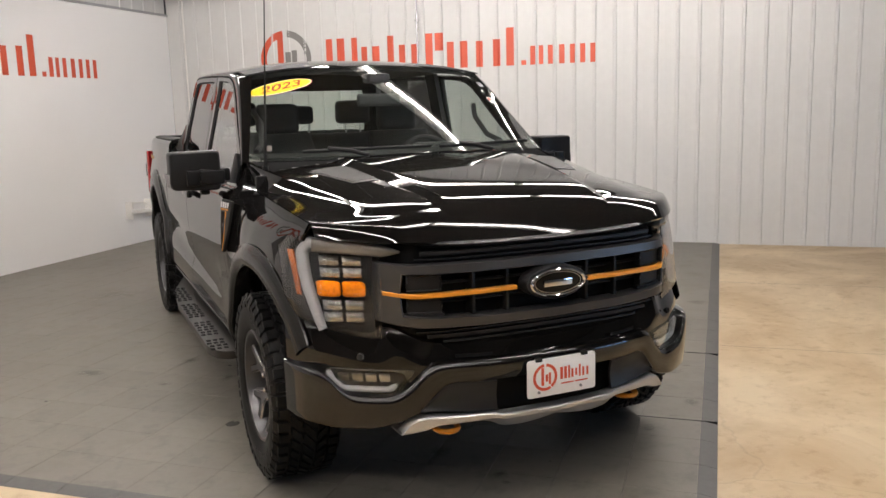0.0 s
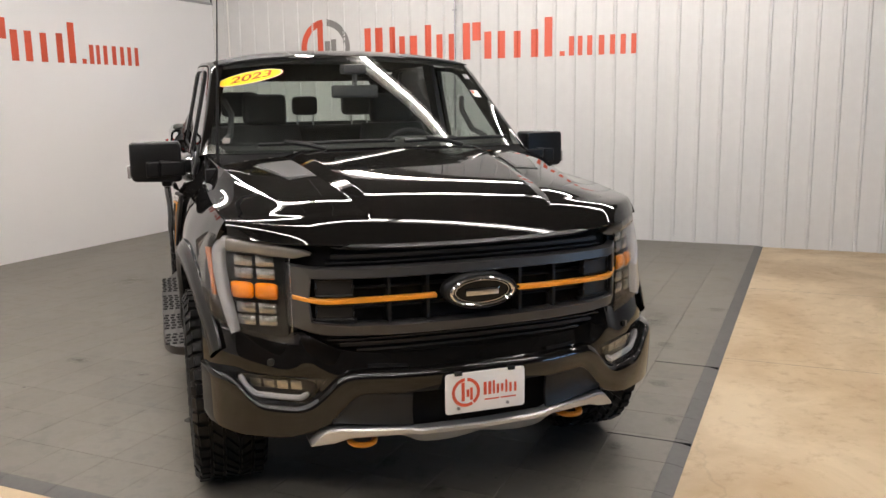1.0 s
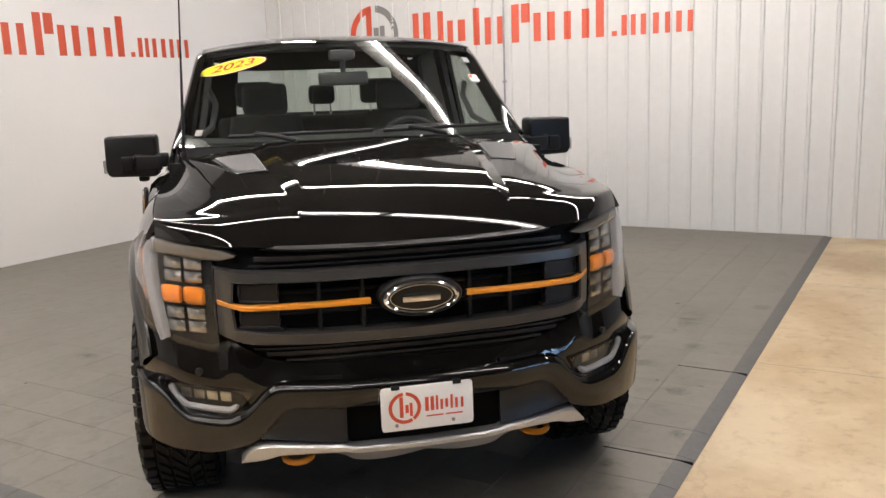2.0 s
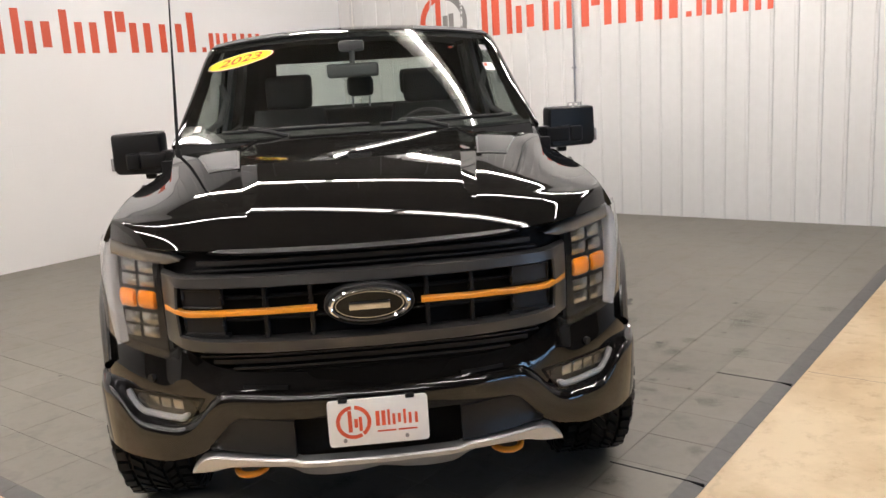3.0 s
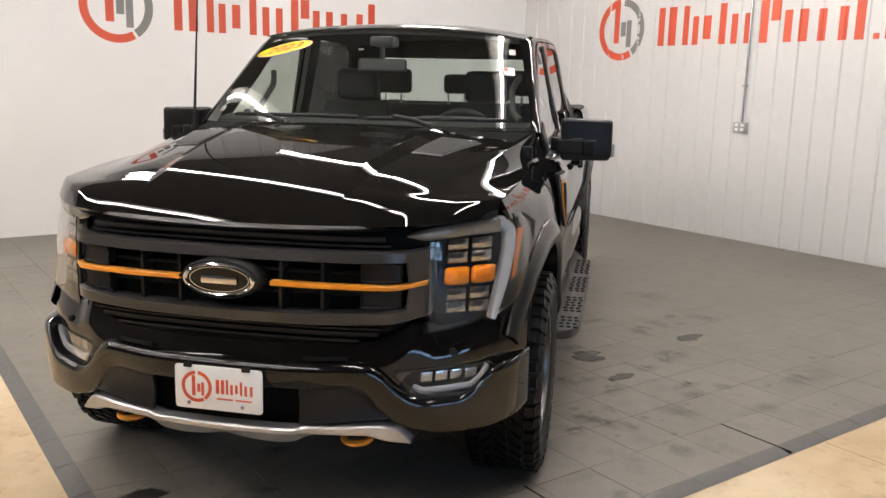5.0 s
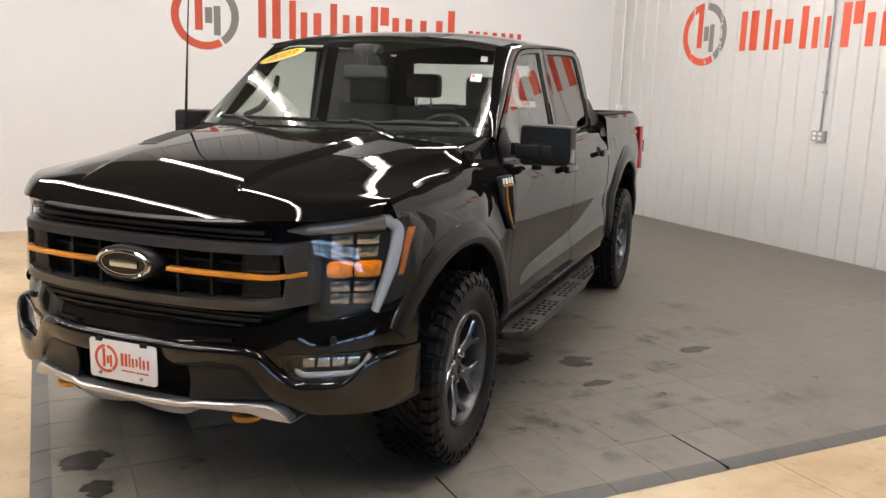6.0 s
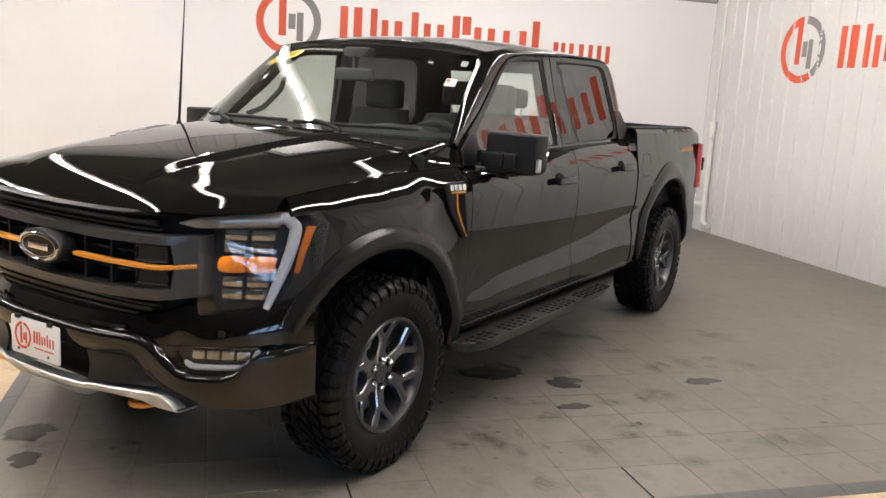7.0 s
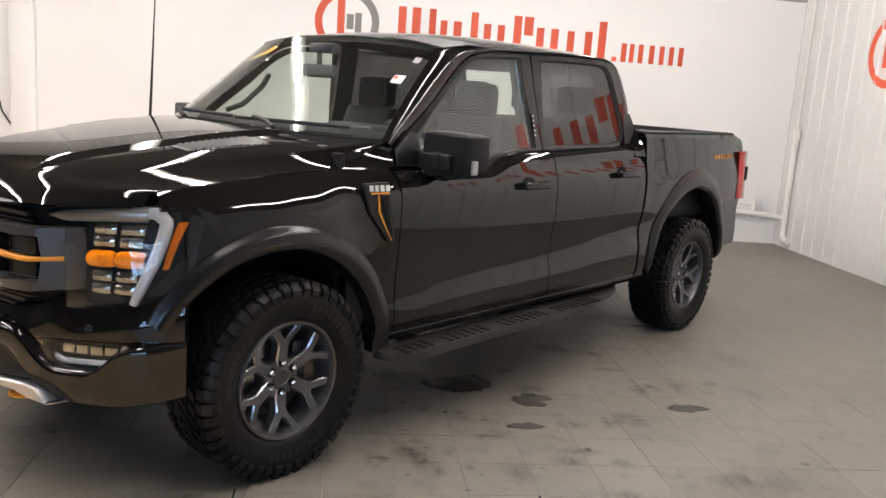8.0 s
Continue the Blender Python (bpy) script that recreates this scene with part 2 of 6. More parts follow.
SHELL = plain("black_mirror_plastic", (0.006, 0.0062, 0.007), rough=0.4, spec=0.16, grain=0.12, grain_scale=300, bump=0.04)
BOARD = plain("worn_black_step", (0.019, 0.017, 0.015), rough=0.38, spec=0.4, grain=0.2, grain_scale=120, bump=0.06)
# for walls out of view, dark so that lenses and paint mirror black
FAR_WALL = plain("unseen_dark_wall", (0.075, 0.072, 0.068), rough=0.6, grain=0.12, grain_scale=8, bump=0.05)
FAR_DOOR = plain("grey_door_panel", (0.15, 0.147, 0.143), rough=0.45, grain=0.06, grain_scale=20)
FILM = patchy("faint_dirt_film", (0.075, 0.066, 0.052), 0.5, 0.35, 0.75, 7.0, 0.55, 0.0)
COWL = plain("dull_cowl_plastic", (0.007, 0.007, 0.0072), rough=0.85, spec=0.03, grain=0.15, grain_scale=200, bump=0.08)
DASH = plain("charcoal_dashboard", (0.016, 0.0165, 0.016), rough=0.75, spec=0.06, grain=0.15, grain_scale=200, bump=0.1)
MARKER = plain("dark_amber_lens", (0.30, 0.07, 0.006), rough=0.12, coat=0.8, grain=0.3, grain_scale=70, bump=0.5)
TILE, CONCRETE, BLOCK = tile_material(), concrete_material(), block_material()
GLASS = glass("windscreen_glass", (0.80, 0.86, 0.82))
SIDE_GLASS = glass("side_glass", (0.78, 0.83, 0.80))
PRIVACY = glass("privacy_glass", (0.10, 0.10, 0.105))
LENS = glass("clear_lamp_lens", (0.93, 0.93, 0.92), ior=1.33)
MIRROR = plain("mirror_glass", (0.85, 0.86, 0.87), rough=0.02, metal=1.0)
DAYLIGHT = glow("window_daylight", (0.40, 0.64, 1.0), 14.0)
TUBE = glow("lit_tube", (1.0, 0.928, 0.885), TUBE_POWER)

# ---- geometry helpers ----


def hermite(x, pts):
    """A smooth curve through points in rising x."""
    xs, ys = [p[0] for p in pts], [p[1] for p in pts]
    if x <= xs[0]:
        return ys[0]
    if x >= xs[-1]:
        return ys[-1]
    i = max(k for k in range(len(xs) - 1) if xs[k] <= x)

    def slope(k):
        if k == 0:
            return (ys[1] - ys[0]) / (xs[1] - xs[0])
        if k == len(xs) - 1:
            return (ys[-1] - ys[-2]) / (xs[-1] - xs[-2])
        a, b = (ys[k] - ys[k - 1]) / (xs[k] - xs[k - 1]), (ys[k + 1] - ys[k]) / (xs[k + 1] - xs[k])
        return 0.0 if a * b <= 0 else 2 * a * b / (a + b)
    h = xs[i + 1] - xs[i]
    t = (x - xs[i]) / h
    return ((2 * t**3 - 3 * t**2 + 1) * ys[i] + (t**3 - 2 * t**2 + t) * h * slope(i)
            + (3 * t**2 - 2 * t**3) * ys[i + 1] + (t**3 - t**2) * h * slope(i + 1))


def steps(a, b, n):
    return [a + (b - a) * i / n for i in range(n + 1)]


def sheet(rows, closed=False, flip=False, bm=None):
    """Quads between rows of points of equal length."""
    bm = bm or bmesh.new()
    grid = [[bm.verts.new(p) for p in row] for row in rows]
    n = len(rows[0])
    for a, b in zip(grid, grid[1:]):
        for i in range(n if closed else n - 1):
            j = (i + 1) % n
            quad = [a[i], a[j], b[j], b[i]]
            try:
                bm.faces.new(quad[::-1] if flip else quad)
            except ValueError:
                pass
    return bm


def tidy(bm, dist=1e-5):
    bmesh.ops.remove_doubles(bm, verts=bm.verts, dist=dist)
    bmesh.ops.dissolve_degenerate(bm, edges=bm.edges, dist=1e-6)
    bmesh.ops.recalc_face_normals(bm, faces=bm.faces)
    return bm


def thick(bm, t, ref=(0.0, 1.9, 0.8)):
    """Turns a sheet's faces away from ref and gives it a thickness towards the inside."""
    tidy(bm)
    bm.normal_update()
    ref = Vector(ref)
    if sum(f.normal.dot(f.calc_center_median() - ref) * f.calc_area() for f in bm.faces) < 0:
        bmesh.ops.reverse_faces(bm, faces=bm.faces)
        bm.normal_update()
    faces, rim = list(bm.faces), [e for e in bm.edges if len(e.link_faces) == 1]
    inner = {v: bm.verts.new(v.co - v.normal * abs(t)) for v in list(bm.verts)}
    sides = []
    for e in rim:
        loop = e.link_loops[0]
        sides.append((loop.vert, loop.link_loop_next.vert))
    for f in faces:
        bm.faces.new([inner[v] for v in reversed(f.verts)])
    for a, b in sides:
        try:
            bm.faces.new((b, a, inner[a], inner[b]))
        except ValueError:
            pass
    return bm


def box(x0, x1, y0, y1, z0, z1, bevel=0.0, bm=None, segments=2):
    one = bmesh.new()
    bmesh.ops.create_cube(one, size=1)
    for v in one.verts:
        v.co = (x0 + (v.co.x + 0.5) * (x1 - x0), y0 + (v.co.y + 0.5) * (y1 - y0), z0 + (v.co.z + 0.5) * (z1 - z0))
    if bevel:
        bmesh.ops.bevel(one, geom=list(one.edges), offset=bevel, segments=segments, affect="EDGES", profile=0.6)
    return join(bm, one)


def join(bm, one):
    if bm is None:
        return one
    mesh = bpy.data.meshes.new("tmp")
    one.to_mesh(mesh)
    one.free()
    bm.from_mesh(mesh)
    bpy.data.meshes.remove(mesh)
    return bm


def plate(points, depth, bevel=0.0, bm=None):
    """A filled outline (3D points in one plane or nearly) pushed out by the vector depth."""
    one = bmesh.new()
    face = one.faces.new([one.verts.new(p) for p in points])
    got = bmesh.ops.extrude_face_region(one, geom=[face])
    bmesh.ops.translate(one, vec=depth, verts=[g for g in got["geom"] if isinstance(g, bmesh.types.BMVert)])
    bmesh.ops.recalc_face_normals(one, faces=one.faces)
    if bevel:
        bmesh.ops.bevel(one, geom=list(one.edges), offset=bevel, segments=2, affect="EDGES", profile=0.6)
    return join(bm, one)


def tube(points, r, n=10, bm=None, closed=False, caps=True):
    """A round bar along a line of points; r may be a list."""
    pts = [Vector(p) for p in points]
    rows = []
    up = Vector((0, 0, 1))
    for i, p in enumerate(pts):
        a = pts[i - 1] if i or closed else p
        b = pts[(i + 1) % len(pts)] if i + 1 < len(pts) or closed else p
        d = (b - a).normalized()
        side = d.cross(up)
        if side.length < 0.05:
            side = d.cross(Vector((0, 1, 0)))
        side.normalize()
        other = side.cross(d).normalized()
        rad = r[i] if isinstance(r, (list, tuple)) else r
        rows.append([p + rad * (math.cos(k * math.tau / n) * side + math.sin(k * math.tau / n) * other) for k in range(n)])
    if closed:
        rows.append(rows[0])
    one = sheet(rows, closed=True)
    if caps and not closed:
        for row in (rows[0], rows[-1]):
            one.faces.new([one.verts.new(p) for p in row])
    return join(bm, tidy(one))


def revolve(profile, n=48, bm=None, axis="x"):
    """Turns (along, radius) pairs about the x axis (or z)."""
    rows = []
    for k in range(n + 1):
        c, s = math.cos(k * math.tau / n), math.sin(k * math.tau / n)
        rows.append([(a, r * c, r * s) if axis == "x" else (r * c, r * s, a) for a, r in profile])
    return join(bm, tidy(sheet(rows)))


def ring(outer, inner, bm=None):
    """A flat frame between two loops of equally many points."""
    bm = bm or bmesh.new()
    return sheet([outer, inner], closed=True, bm=bm)


def resample(points, n, closed=True):
    """n points evenly along a line."""
    pts = [Vector(p) for p in points]
    if closed:
        pts.append(pts[0])
    cum = [0.0]
    for a, b in zip(pts, pts[1:]):
        cum.append(cum[-1] + (b - a).length)
    out = []
    for k in range(n):
        d = cum[-1] * k / (n if closed else n - 1)
        i = min(max(j for j in range(len(cum)) if cum[j] <= d + 1e-9), len(pts) - 2)
        f = (d - cum[i]) / max(cum[i + 1] - cum[i], 1e-9)
        out.append(pts[i].lerp(pts[i + 1], f))
    return out


def rounded(points, r=0.03, n=4):
    """An outline with its corners rounded."""
    pts = [Vector(p) for p in points]
    out = []
    for i, p in enumerate(pts):
        a, b = pts[i - 1] - p, pts[(i + 1) % len(pts)] - p
        ra, rb = min(r, a.length * 0.45), min(r, b.length * 0.45)
        s, e = p + a.normalized() * ra, p + b.normalized() * rb
        for k in range(n + 1):
            t = k / n
            out.append((1 - t) ** 2 * s + 2 * t * (1 - t) * p + t * t * e)
    return out


def mirrored(bm):
    """The same mesh on the other side of x = 0."""
    two = bm.copy()
    for v in two.verts:
        v.co.x = -v.co.x
    bmesh.ops.reverse_faces(two, faces=two.faces)
    return two


def finish(name, bm, mat, sharp=38.0):
    bm.normal_update()
    for e in bm.edges:
        if len(e.link_faces) == 2:
            e.smooth = e.calc_face_angle(0.0) < radians(sharp)
    for f in bm.faces:
        f.smooth = True
    mesh = bpy.data.meshes.new(name)
    bm.to_mesh(mesh)
    bm.free()
    mesh.materials.append(mat)
    return mesh


def thing(name, label, category, group="", kind="", at=(0, 0, 0)):
    ob = new(name)
    ob.location = at
    return tagged(ob, label, category, group, kind)


def part(name, bm, mat, parent, label="", sharp=38.0, kind=""):
    ob = new(name, finish(name, bm, mat, sharp))
    ob.parent = parent
    return tagged(ob, label, kind=kind)


def solo(name, bm, mat, label, category="", kind="", room=False, group=""):
    ob = new(name, finish(name, bm, mat))
    if room:
        ob.matrix_world = ROOM
    return tagged(ob, label, category, group, kind)


def both(name, bm, mat, parent, label="", sharp=38.0):
    """A part on the driver's side and its twin on the other side."""
    two = mirrored(bm)
    a = part(name, bm, mat, parent, label, sharp)
    return a, part(name, two, mat, parent, label, sharp)

# ---- room ----
RIB = 0.2355
RIB_FIRST = 0.203


def rib(s):
    """How far the ribbed sheet stands out at s metres from the corner."""
    d = abs((s - RIB_FIRST + RIB / 2) % RIB - RIB / 2)
    return 0.013 * min(1.0, max(0.0, (0.021 - d) / 0.010))


def rib_breaks(s0, s1):
    out = {s0, s1}
    k0, k1 = int((s0 - RIB_FIRST) / RIB) - 1, int((s1 - RIB_FIRST) / RIB) + 2
    for k in range(k0, k1):
        for o in (-0.0211, -0.0111, 0.0111, 0.0211):
            s = RIB_FIRST + k * RIB + o
            if s0 < s < s1:
                out.add(s)
    return sorted(out)


def ribbed(axis, s1, z0, z1, at, thickness=0.06):
    """A ribbed metal wall from the corner, s along the wall; axis b: the wall at x = at, axis l: at y = at."""
    ss = rib_breaks(0.0, s1)
    rows = []
    for z in (z0, z1):
        row = []
        for s in ss:
            row.append((at - rib(s), L_WALL - s, z) if axis == "b" else (B_WALL - s, at - rib(s), z))
        row.append((at + thickness, L_WALL - s1, z) if axis == "b" else (B_WALL - s1, at + thickness, z))
        row.append((at + thickness, L_WALL, z) if axis == "b" else (B_WALL, at + thickness, z))
        rows.append(row)
    bm = sheet(rows, closed=True)
    for row in rows:
        bm.faces.new([bm.verts.new(p) for p in row])
    return tidy(bm)


DOOR_B, DOOR_TOP, DOOR_PANES = (-2.4, 2.6), 3.3, (-1.5, -0.5, 0.6, 1.7)


def build_room():
    solo("wall_ribbed", ribbed("b", L_WALL - L_BACK, -0.02, CEIL, B_WALL), WALL_METAL,
         "white ribbed metal sheet wall with a red and grey sign", "wall", "structure", room=True)
    solo("wall_block", box(B_BACK, B_WALL - 0.002, L_WALL, L_WALL + 0.2, -0.02, 3.0), BLOCK,
         "white painted concrete block wall with faint courses", "wall", "structure", room=True)
    solo("wall_upper", ribbed("l", B_WALL - B_BACK, 3.012, CEIL, L_WALL + 0.03), WALL_METAL,
         "white ribbed metal sheet above the block wall", "wall", "structure", room=True)
    solo("trim", box(B_BACK, B_WALL - 0.02, L_WALL - 0.035, L_WALL + 0.03, 2.985, 3.012, 0.003), TRIM_GREY,
         "grey metal ledge trim on top of the block wall", "trim", "structure", room=True)
    # unseen wall, added to close the room and keep reflections dark
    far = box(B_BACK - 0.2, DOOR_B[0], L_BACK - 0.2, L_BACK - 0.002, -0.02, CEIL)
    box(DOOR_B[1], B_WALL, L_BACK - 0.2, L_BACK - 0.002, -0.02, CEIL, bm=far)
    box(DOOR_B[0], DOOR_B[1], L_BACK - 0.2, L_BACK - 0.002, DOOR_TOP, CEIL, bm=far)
    solo("wall_far", far, FAR_WALL, "unseen added wall with a garage door, coloured dark for the reflections", "wall", "structure", room=True)
    # sectional garage door with a row of daylit windows
    door = thing("door_1", "grey sectional garage door with three rows of windows", "garage door", kind="structure")
    door.matrix_world = ROOM
    b0, b1 = DOOR_B
    for k in range(6):
        z0, z1 = k * DOOR_TOP / 6 - 0.012, (k + 1) * DOOR_TOP / 6 - 0.018
        if k in (1, 2, 3):
            edges = [b0 + 0.01]
            for c in DOOR_PANES:
                edges += [c - 0.42, c + 0.42]
            edges.append(b1 - 0.01)
            for u, v in zip(edges[::2], edges[1::2]):
                part("door_panel", box(u, v, L_BACK - 0.10, L_BACK - 0.05, z0, z1, 0.004), FAR_DOOR, door)
            for c in DOOR_PANES:
                for za, zb in ((z0, z0 + 0.10), (z1 - 0.10, z1)):
                    part("door_panel", box(c - 0.42, c + 0.42, L_BACK - 0.10, L_BACK - 0.05, za, zb), FAR_DOOR, door)
                part("door_pane", box(c - 0.42, c + 0.42, L_BACK - 0.09, L_BACK - 0.085, z0 + 0.10, z1 - 0.10), DAYLIGHT, door, "window pane full of blue daylight")
        else:
            part("door_panel", box(b0 + 0.01, b1 - 0.01, L_BACK - 0.10, L_BACK - 0.05, z0, z1, 0.004), FAR_DOOR, door)
    # another added wall out of view, only met in reflections
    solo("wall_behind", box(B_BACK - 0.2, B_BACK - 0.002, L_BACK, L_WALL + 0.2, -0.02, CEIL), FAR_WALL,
         "unseen added wall facing the truck's front, coloured dark for the reflections", "wall", "structure", room=True)
    # unseen ceiling, coloured dark so that the hood mirrors black
    solo("ceiling", box(B_BACK - 0.2, B_WALL + 0.1, L_BACK - 0.2, L_WALL + 0.2, CEIL + 0.002, CEIL + 0.15), CEILING,
         "unseen ceiling above the tube lamps, coloured dark as if unlit", "ceiling", "structure", room=True)
    solo("pilaster", box(B_WALL - 9.24, B_WALL - 8.98, L_WALL - 0.10, L_WALL - 0.002, -0.01, 2.98, 0.006), BLOCK,
         "white painted pilaster standing out of the block wall", "pilaster", "structure", room=True)
    solo("floor", box(B_BACK - 0.2, B_WALL + 0.1, L_BACK - 0.2, L_WALL + 0.2, -0.25, -0.0135), CONCRETE,
         "tan sealed concrete floor with stains and hairline cracks", "floor", "structure", room=True)


def build_lamps():
    for b, end in TUBE_ROWS:
        for k in range(3):
            l0 = end - 2.4 - k * 2.46
            lamp = thing("tube_lamp", "white ceiling fixture with a lit fluorescent tube", "ceiling lamp", "tube lamp rows")
            lamp.matrix_world = ROOM @ Matrix.Translation((b, l0 + 1.2, CEIL - 0.97))
            part("housing", box(-0.085, 0.085, -1.2, 1.2, 0.045, 0.10, 0.01), WHITE, lamp)
            part("lamp_tube", tube([(0, -1.17, 0.02), (0, 1.17, 0.02)], 0.019, 8), TUBE, lamp, "glowing fluorescent tube")
            for y in (-0.9, 0.9):
                part("hanger", tube([(0, y, 0.10), (0, y, 0.969)], 0.005, 6), STEEL, lamp)


def wall_point(wall, s, z, lift):
    if wall == "b":
        return (B_WALL - rib(s) - lift, L_WALL - s, z)
    return (B_WALL - s, L_WALL - lift, z)


def vinyl(wall, s0, s1, z0, z1, lift=0.0016):
    ss = rib_breaks(min(s0, s1), max(s0, s1)) if wall == "b" else [min(s0, s1), max(s0, s1)]
    bm = sheet([[wall_point(wall, s, z, lift) for s in ss] for z in (z0, z1)])
    sheet([[wall_point(wall, s, z, 0.0002) for s in ss] for z in (z0, z1)], bm=bm)
    return tidy(bm)


def vinyl_arc(wall, sc, zc, r0, r1, a0, a1, way, lift=0.0016):
    rows = []
    for r in steps(r0, r1, 4):
        rows.append([wall_point(wall, sc + way * r * math.cos(radians(a)), zc + r * math.sin(radians(a)), lift) for a in steps(a0, a1, 80)])
    return tidy(sheet(rows))


# strokes of the wall sign, from the ring's middle: start, end, foot and top above the foot line
STROKES = ((0.59, 0.68, 0.0, 0.435), (0.75, 0.85, 0.0, 0.435), (0.95, 1.03, 0.0, 0.435), (1.085, 1.165, 0.0, 0.315), (1.24, 1.335, 0.06, 0.315),
           (1.445, 1.53, 0.0, 0.435), (1.60, 1.685, 0.0, 0.315), (1.765, 1.85, 0.0, 0.315), (1.955, 2.05, 0.0, 0.435), (2.08, 2.19, 0.22, 0.435),
           (2.235, 2.325, 0.0, 0.32), (2.41, 2.50, 0.0, 0.32), (2.61, 2.695, 0.0, 0.31), (2.825, 2.915, 0.0, 0.32), (2.99, 3.085, 0.0, 0.45),
           (3.175, 3.235, 0.0, 0.055), (3.285, 3.35, 0.0, 0.22), (3.39, 3.445, 0.0, 0.22), (3.50, 3.56, 0.0, 0.22), (3.635, 3.70, 0.0, 0.22),
           (3.765, 3.825, 0.0, 0.22), (3.885, 3.945, 0.0, 0.22), (4.005, 4.065, 0.0, 0.22))


def wall_sign(wall, sc, way, foot, label):
    sign = thing("wall_sign", label, "wall sign", "wall signs")
    sign.matrix_world = ROOM
    zc = foot + 0.21
    part("ring_half", vinyl_arc(wall, sc, zc, 0.285, 0.37, 95, 300, way), RED, sign, "red half ring")
    part("ring_half", vinyl_arc(wall, sc, zc, 0.285, 0.37, -55, 84, way), GREY_VINYL, sign, "grey half ring")
    part("stroke", vinyl(wall, sc + way * -0.115, sc + way * -0.03, foot + 0.05, foot + 0.55), RED, sign)
    part("stroke", vinyl(wall, sc + way * -0.005, sc + way * 0.075, foot + 0.13, foot + 0.30, 0.0018), GREY_VINYL, sign)
    part("stroke", vinyl(wall, sc + way * 0.09, sc + way * 0.165, foot + 0.0, foot + 0.32, 0.0018), GREY_VINYL, sign)
    for a, b, z0, z1 in STROKES:
        part("stroke", vinyl(wall, sc + way * a, sc + way * b, foot + z0, foot + z1), RED, sign)
    return sign


def build_wall_things():
    wall_sign("b", 1.80, 1, 2.125, "orange-red and grey sign on the ribbed metal wall")
    wall_sign("l", 5.55, -1, 2.115, "orange-red and grey sign on the painted block wall")
    # conduit and outlet box on the ribbed wall
    con = thing("conduit", "thin grey steel conduit running down the ribbed wall", "conduit")
    con.matrix_world = ROOM
    y, x = L_WALL - 3.66, B_WALL - 0.030
    part("pipe", tube([(x, y, 1.29), (x, y, CEIL)], 0.011, 10), STEEL, con)
    for z in (1.68, 2.72, 3.7):
        part("clamp", box(x - 0.014, x + 0.017, y - 0.022, y + 0.022, z - 0.012, z + 0.012, 0.003), STEEL, con)
    outlet = thing("outlet_box", "grey steel outlet box with four sockets on the ribbed wall", "outlet box")
    outlet.matrix_world = ROOM
    part("box", box(x - 0.035, x + 0.017, y - 0.075, y + 0.085, 1.185, 1.29, 0.006), TRIM_GREY, outlet)
    for dy in (-0.030, 0.040):
        for z in (1.214, 1.262):
            part("socket", box(x - 0.041, x - 0.0345, y + dy - 0.02, y + dy + 0.02, z - 0.015, z + 0.015, 0.004), WHITE, outlet)
    # pipes in the corner
    up = thing("corner_pipe", "white painted pipe standing in the wall corner with a valve", "pipe")
    up.matrix_world = ROOM
    px, py = B_WALL - 0.045, L_WALL - 0.29
    part("pipe", tube([(px, py, 0.20), (px, py, 1.40)], 0.033, 14), PIPE_WHITE, up)
    part("elbow", tube([(px, py, 0.21), (px, py - 0.01, 0.15), (px, py - 0.06, 0.11), (px, py - 0.15, 0.10)], 0.036, 12), PIPE_WHITE, up)
    part("collar", tube([(px, py, 1.33), (px, py, 1.46)], 0.045, 12), PIPE_WHITE, up)
    part("collar", tube([(px, py, 0.33), (px, py, 0.43)], 0.045, 12), PIPE_WHITE, up)
    part("valve", tube([(px, py, 1.26), (px - 0.07, py - 0.07, 1.26)], 0.022, 10), PIPE_WHITE, up)
    part("riser", tube([(px, py, 1.45), (px, py, CEIL)], 0.011, 8), PIPE_WHITE, up)
    side = thing("wall_pipe", "white painted pipe along the foot of the block wall", "pipe")
    side.matrix_world = ROOM
    part("pipe", tube([(B_WALL - 0.045, L_WALL - 0.28, 0.36), (B_WALL - 0.06, L_WALL - 0.13, 0.362), (B_WALL - 0.11, L_WALL - 0.09, 0.365), (B_WALL - 1.22, L_WALL - 0.09, 0.43)], 0.030, 12), PIPE_WHITE, side)
    part("thin_pipe", tube([(B_WALL - 0.22, L_WALL - 0.05, 0.40), (B_WALL - 0.24, L_WALL - 0.05, 0.48), (B_WALL - 1.19, L_WALL - 0.05, 0.545)], 0.009, 8), PIPE_WHITE, side)
    for s in (0.35, 0.8, 1.18):
        part("bracket", box(B_WALL - s - 0.012, B_WALL - s + 0.012, L_WALL - 0.11, L_WALL - 0.001, 0.33, 0.56, 0.003), PIPE_WHITE, side)
    # cord hanging on the block wall past the pilaster
    cord = thing("hanging_cord", "black cord hanging from a hook on the block wall", "cord")
    cord.matrix_world = ROOM
    b0 = B_WALL - 9.47
    part("hook", box(b0 - 0.02, b0 + 0.02, L_WALL - 0.05, L_WALL - 0.001, 1.40, 1.50, 0.006), MATTE, cord)
    part("cable", tube([(b0, L_WALL - 0.045, 1.44), (b0 + 0.02, L_WALL - 0.04, 1.30), (b0 + 0.09, L_WALL - 0.035, 1.18), (b0 + 0.12, L_WALL - 0.04, 1.05),
                        (b0 + 0.22, L_WALL - 0.04, 0.9)], 0.009, 8), MATTE, cord)


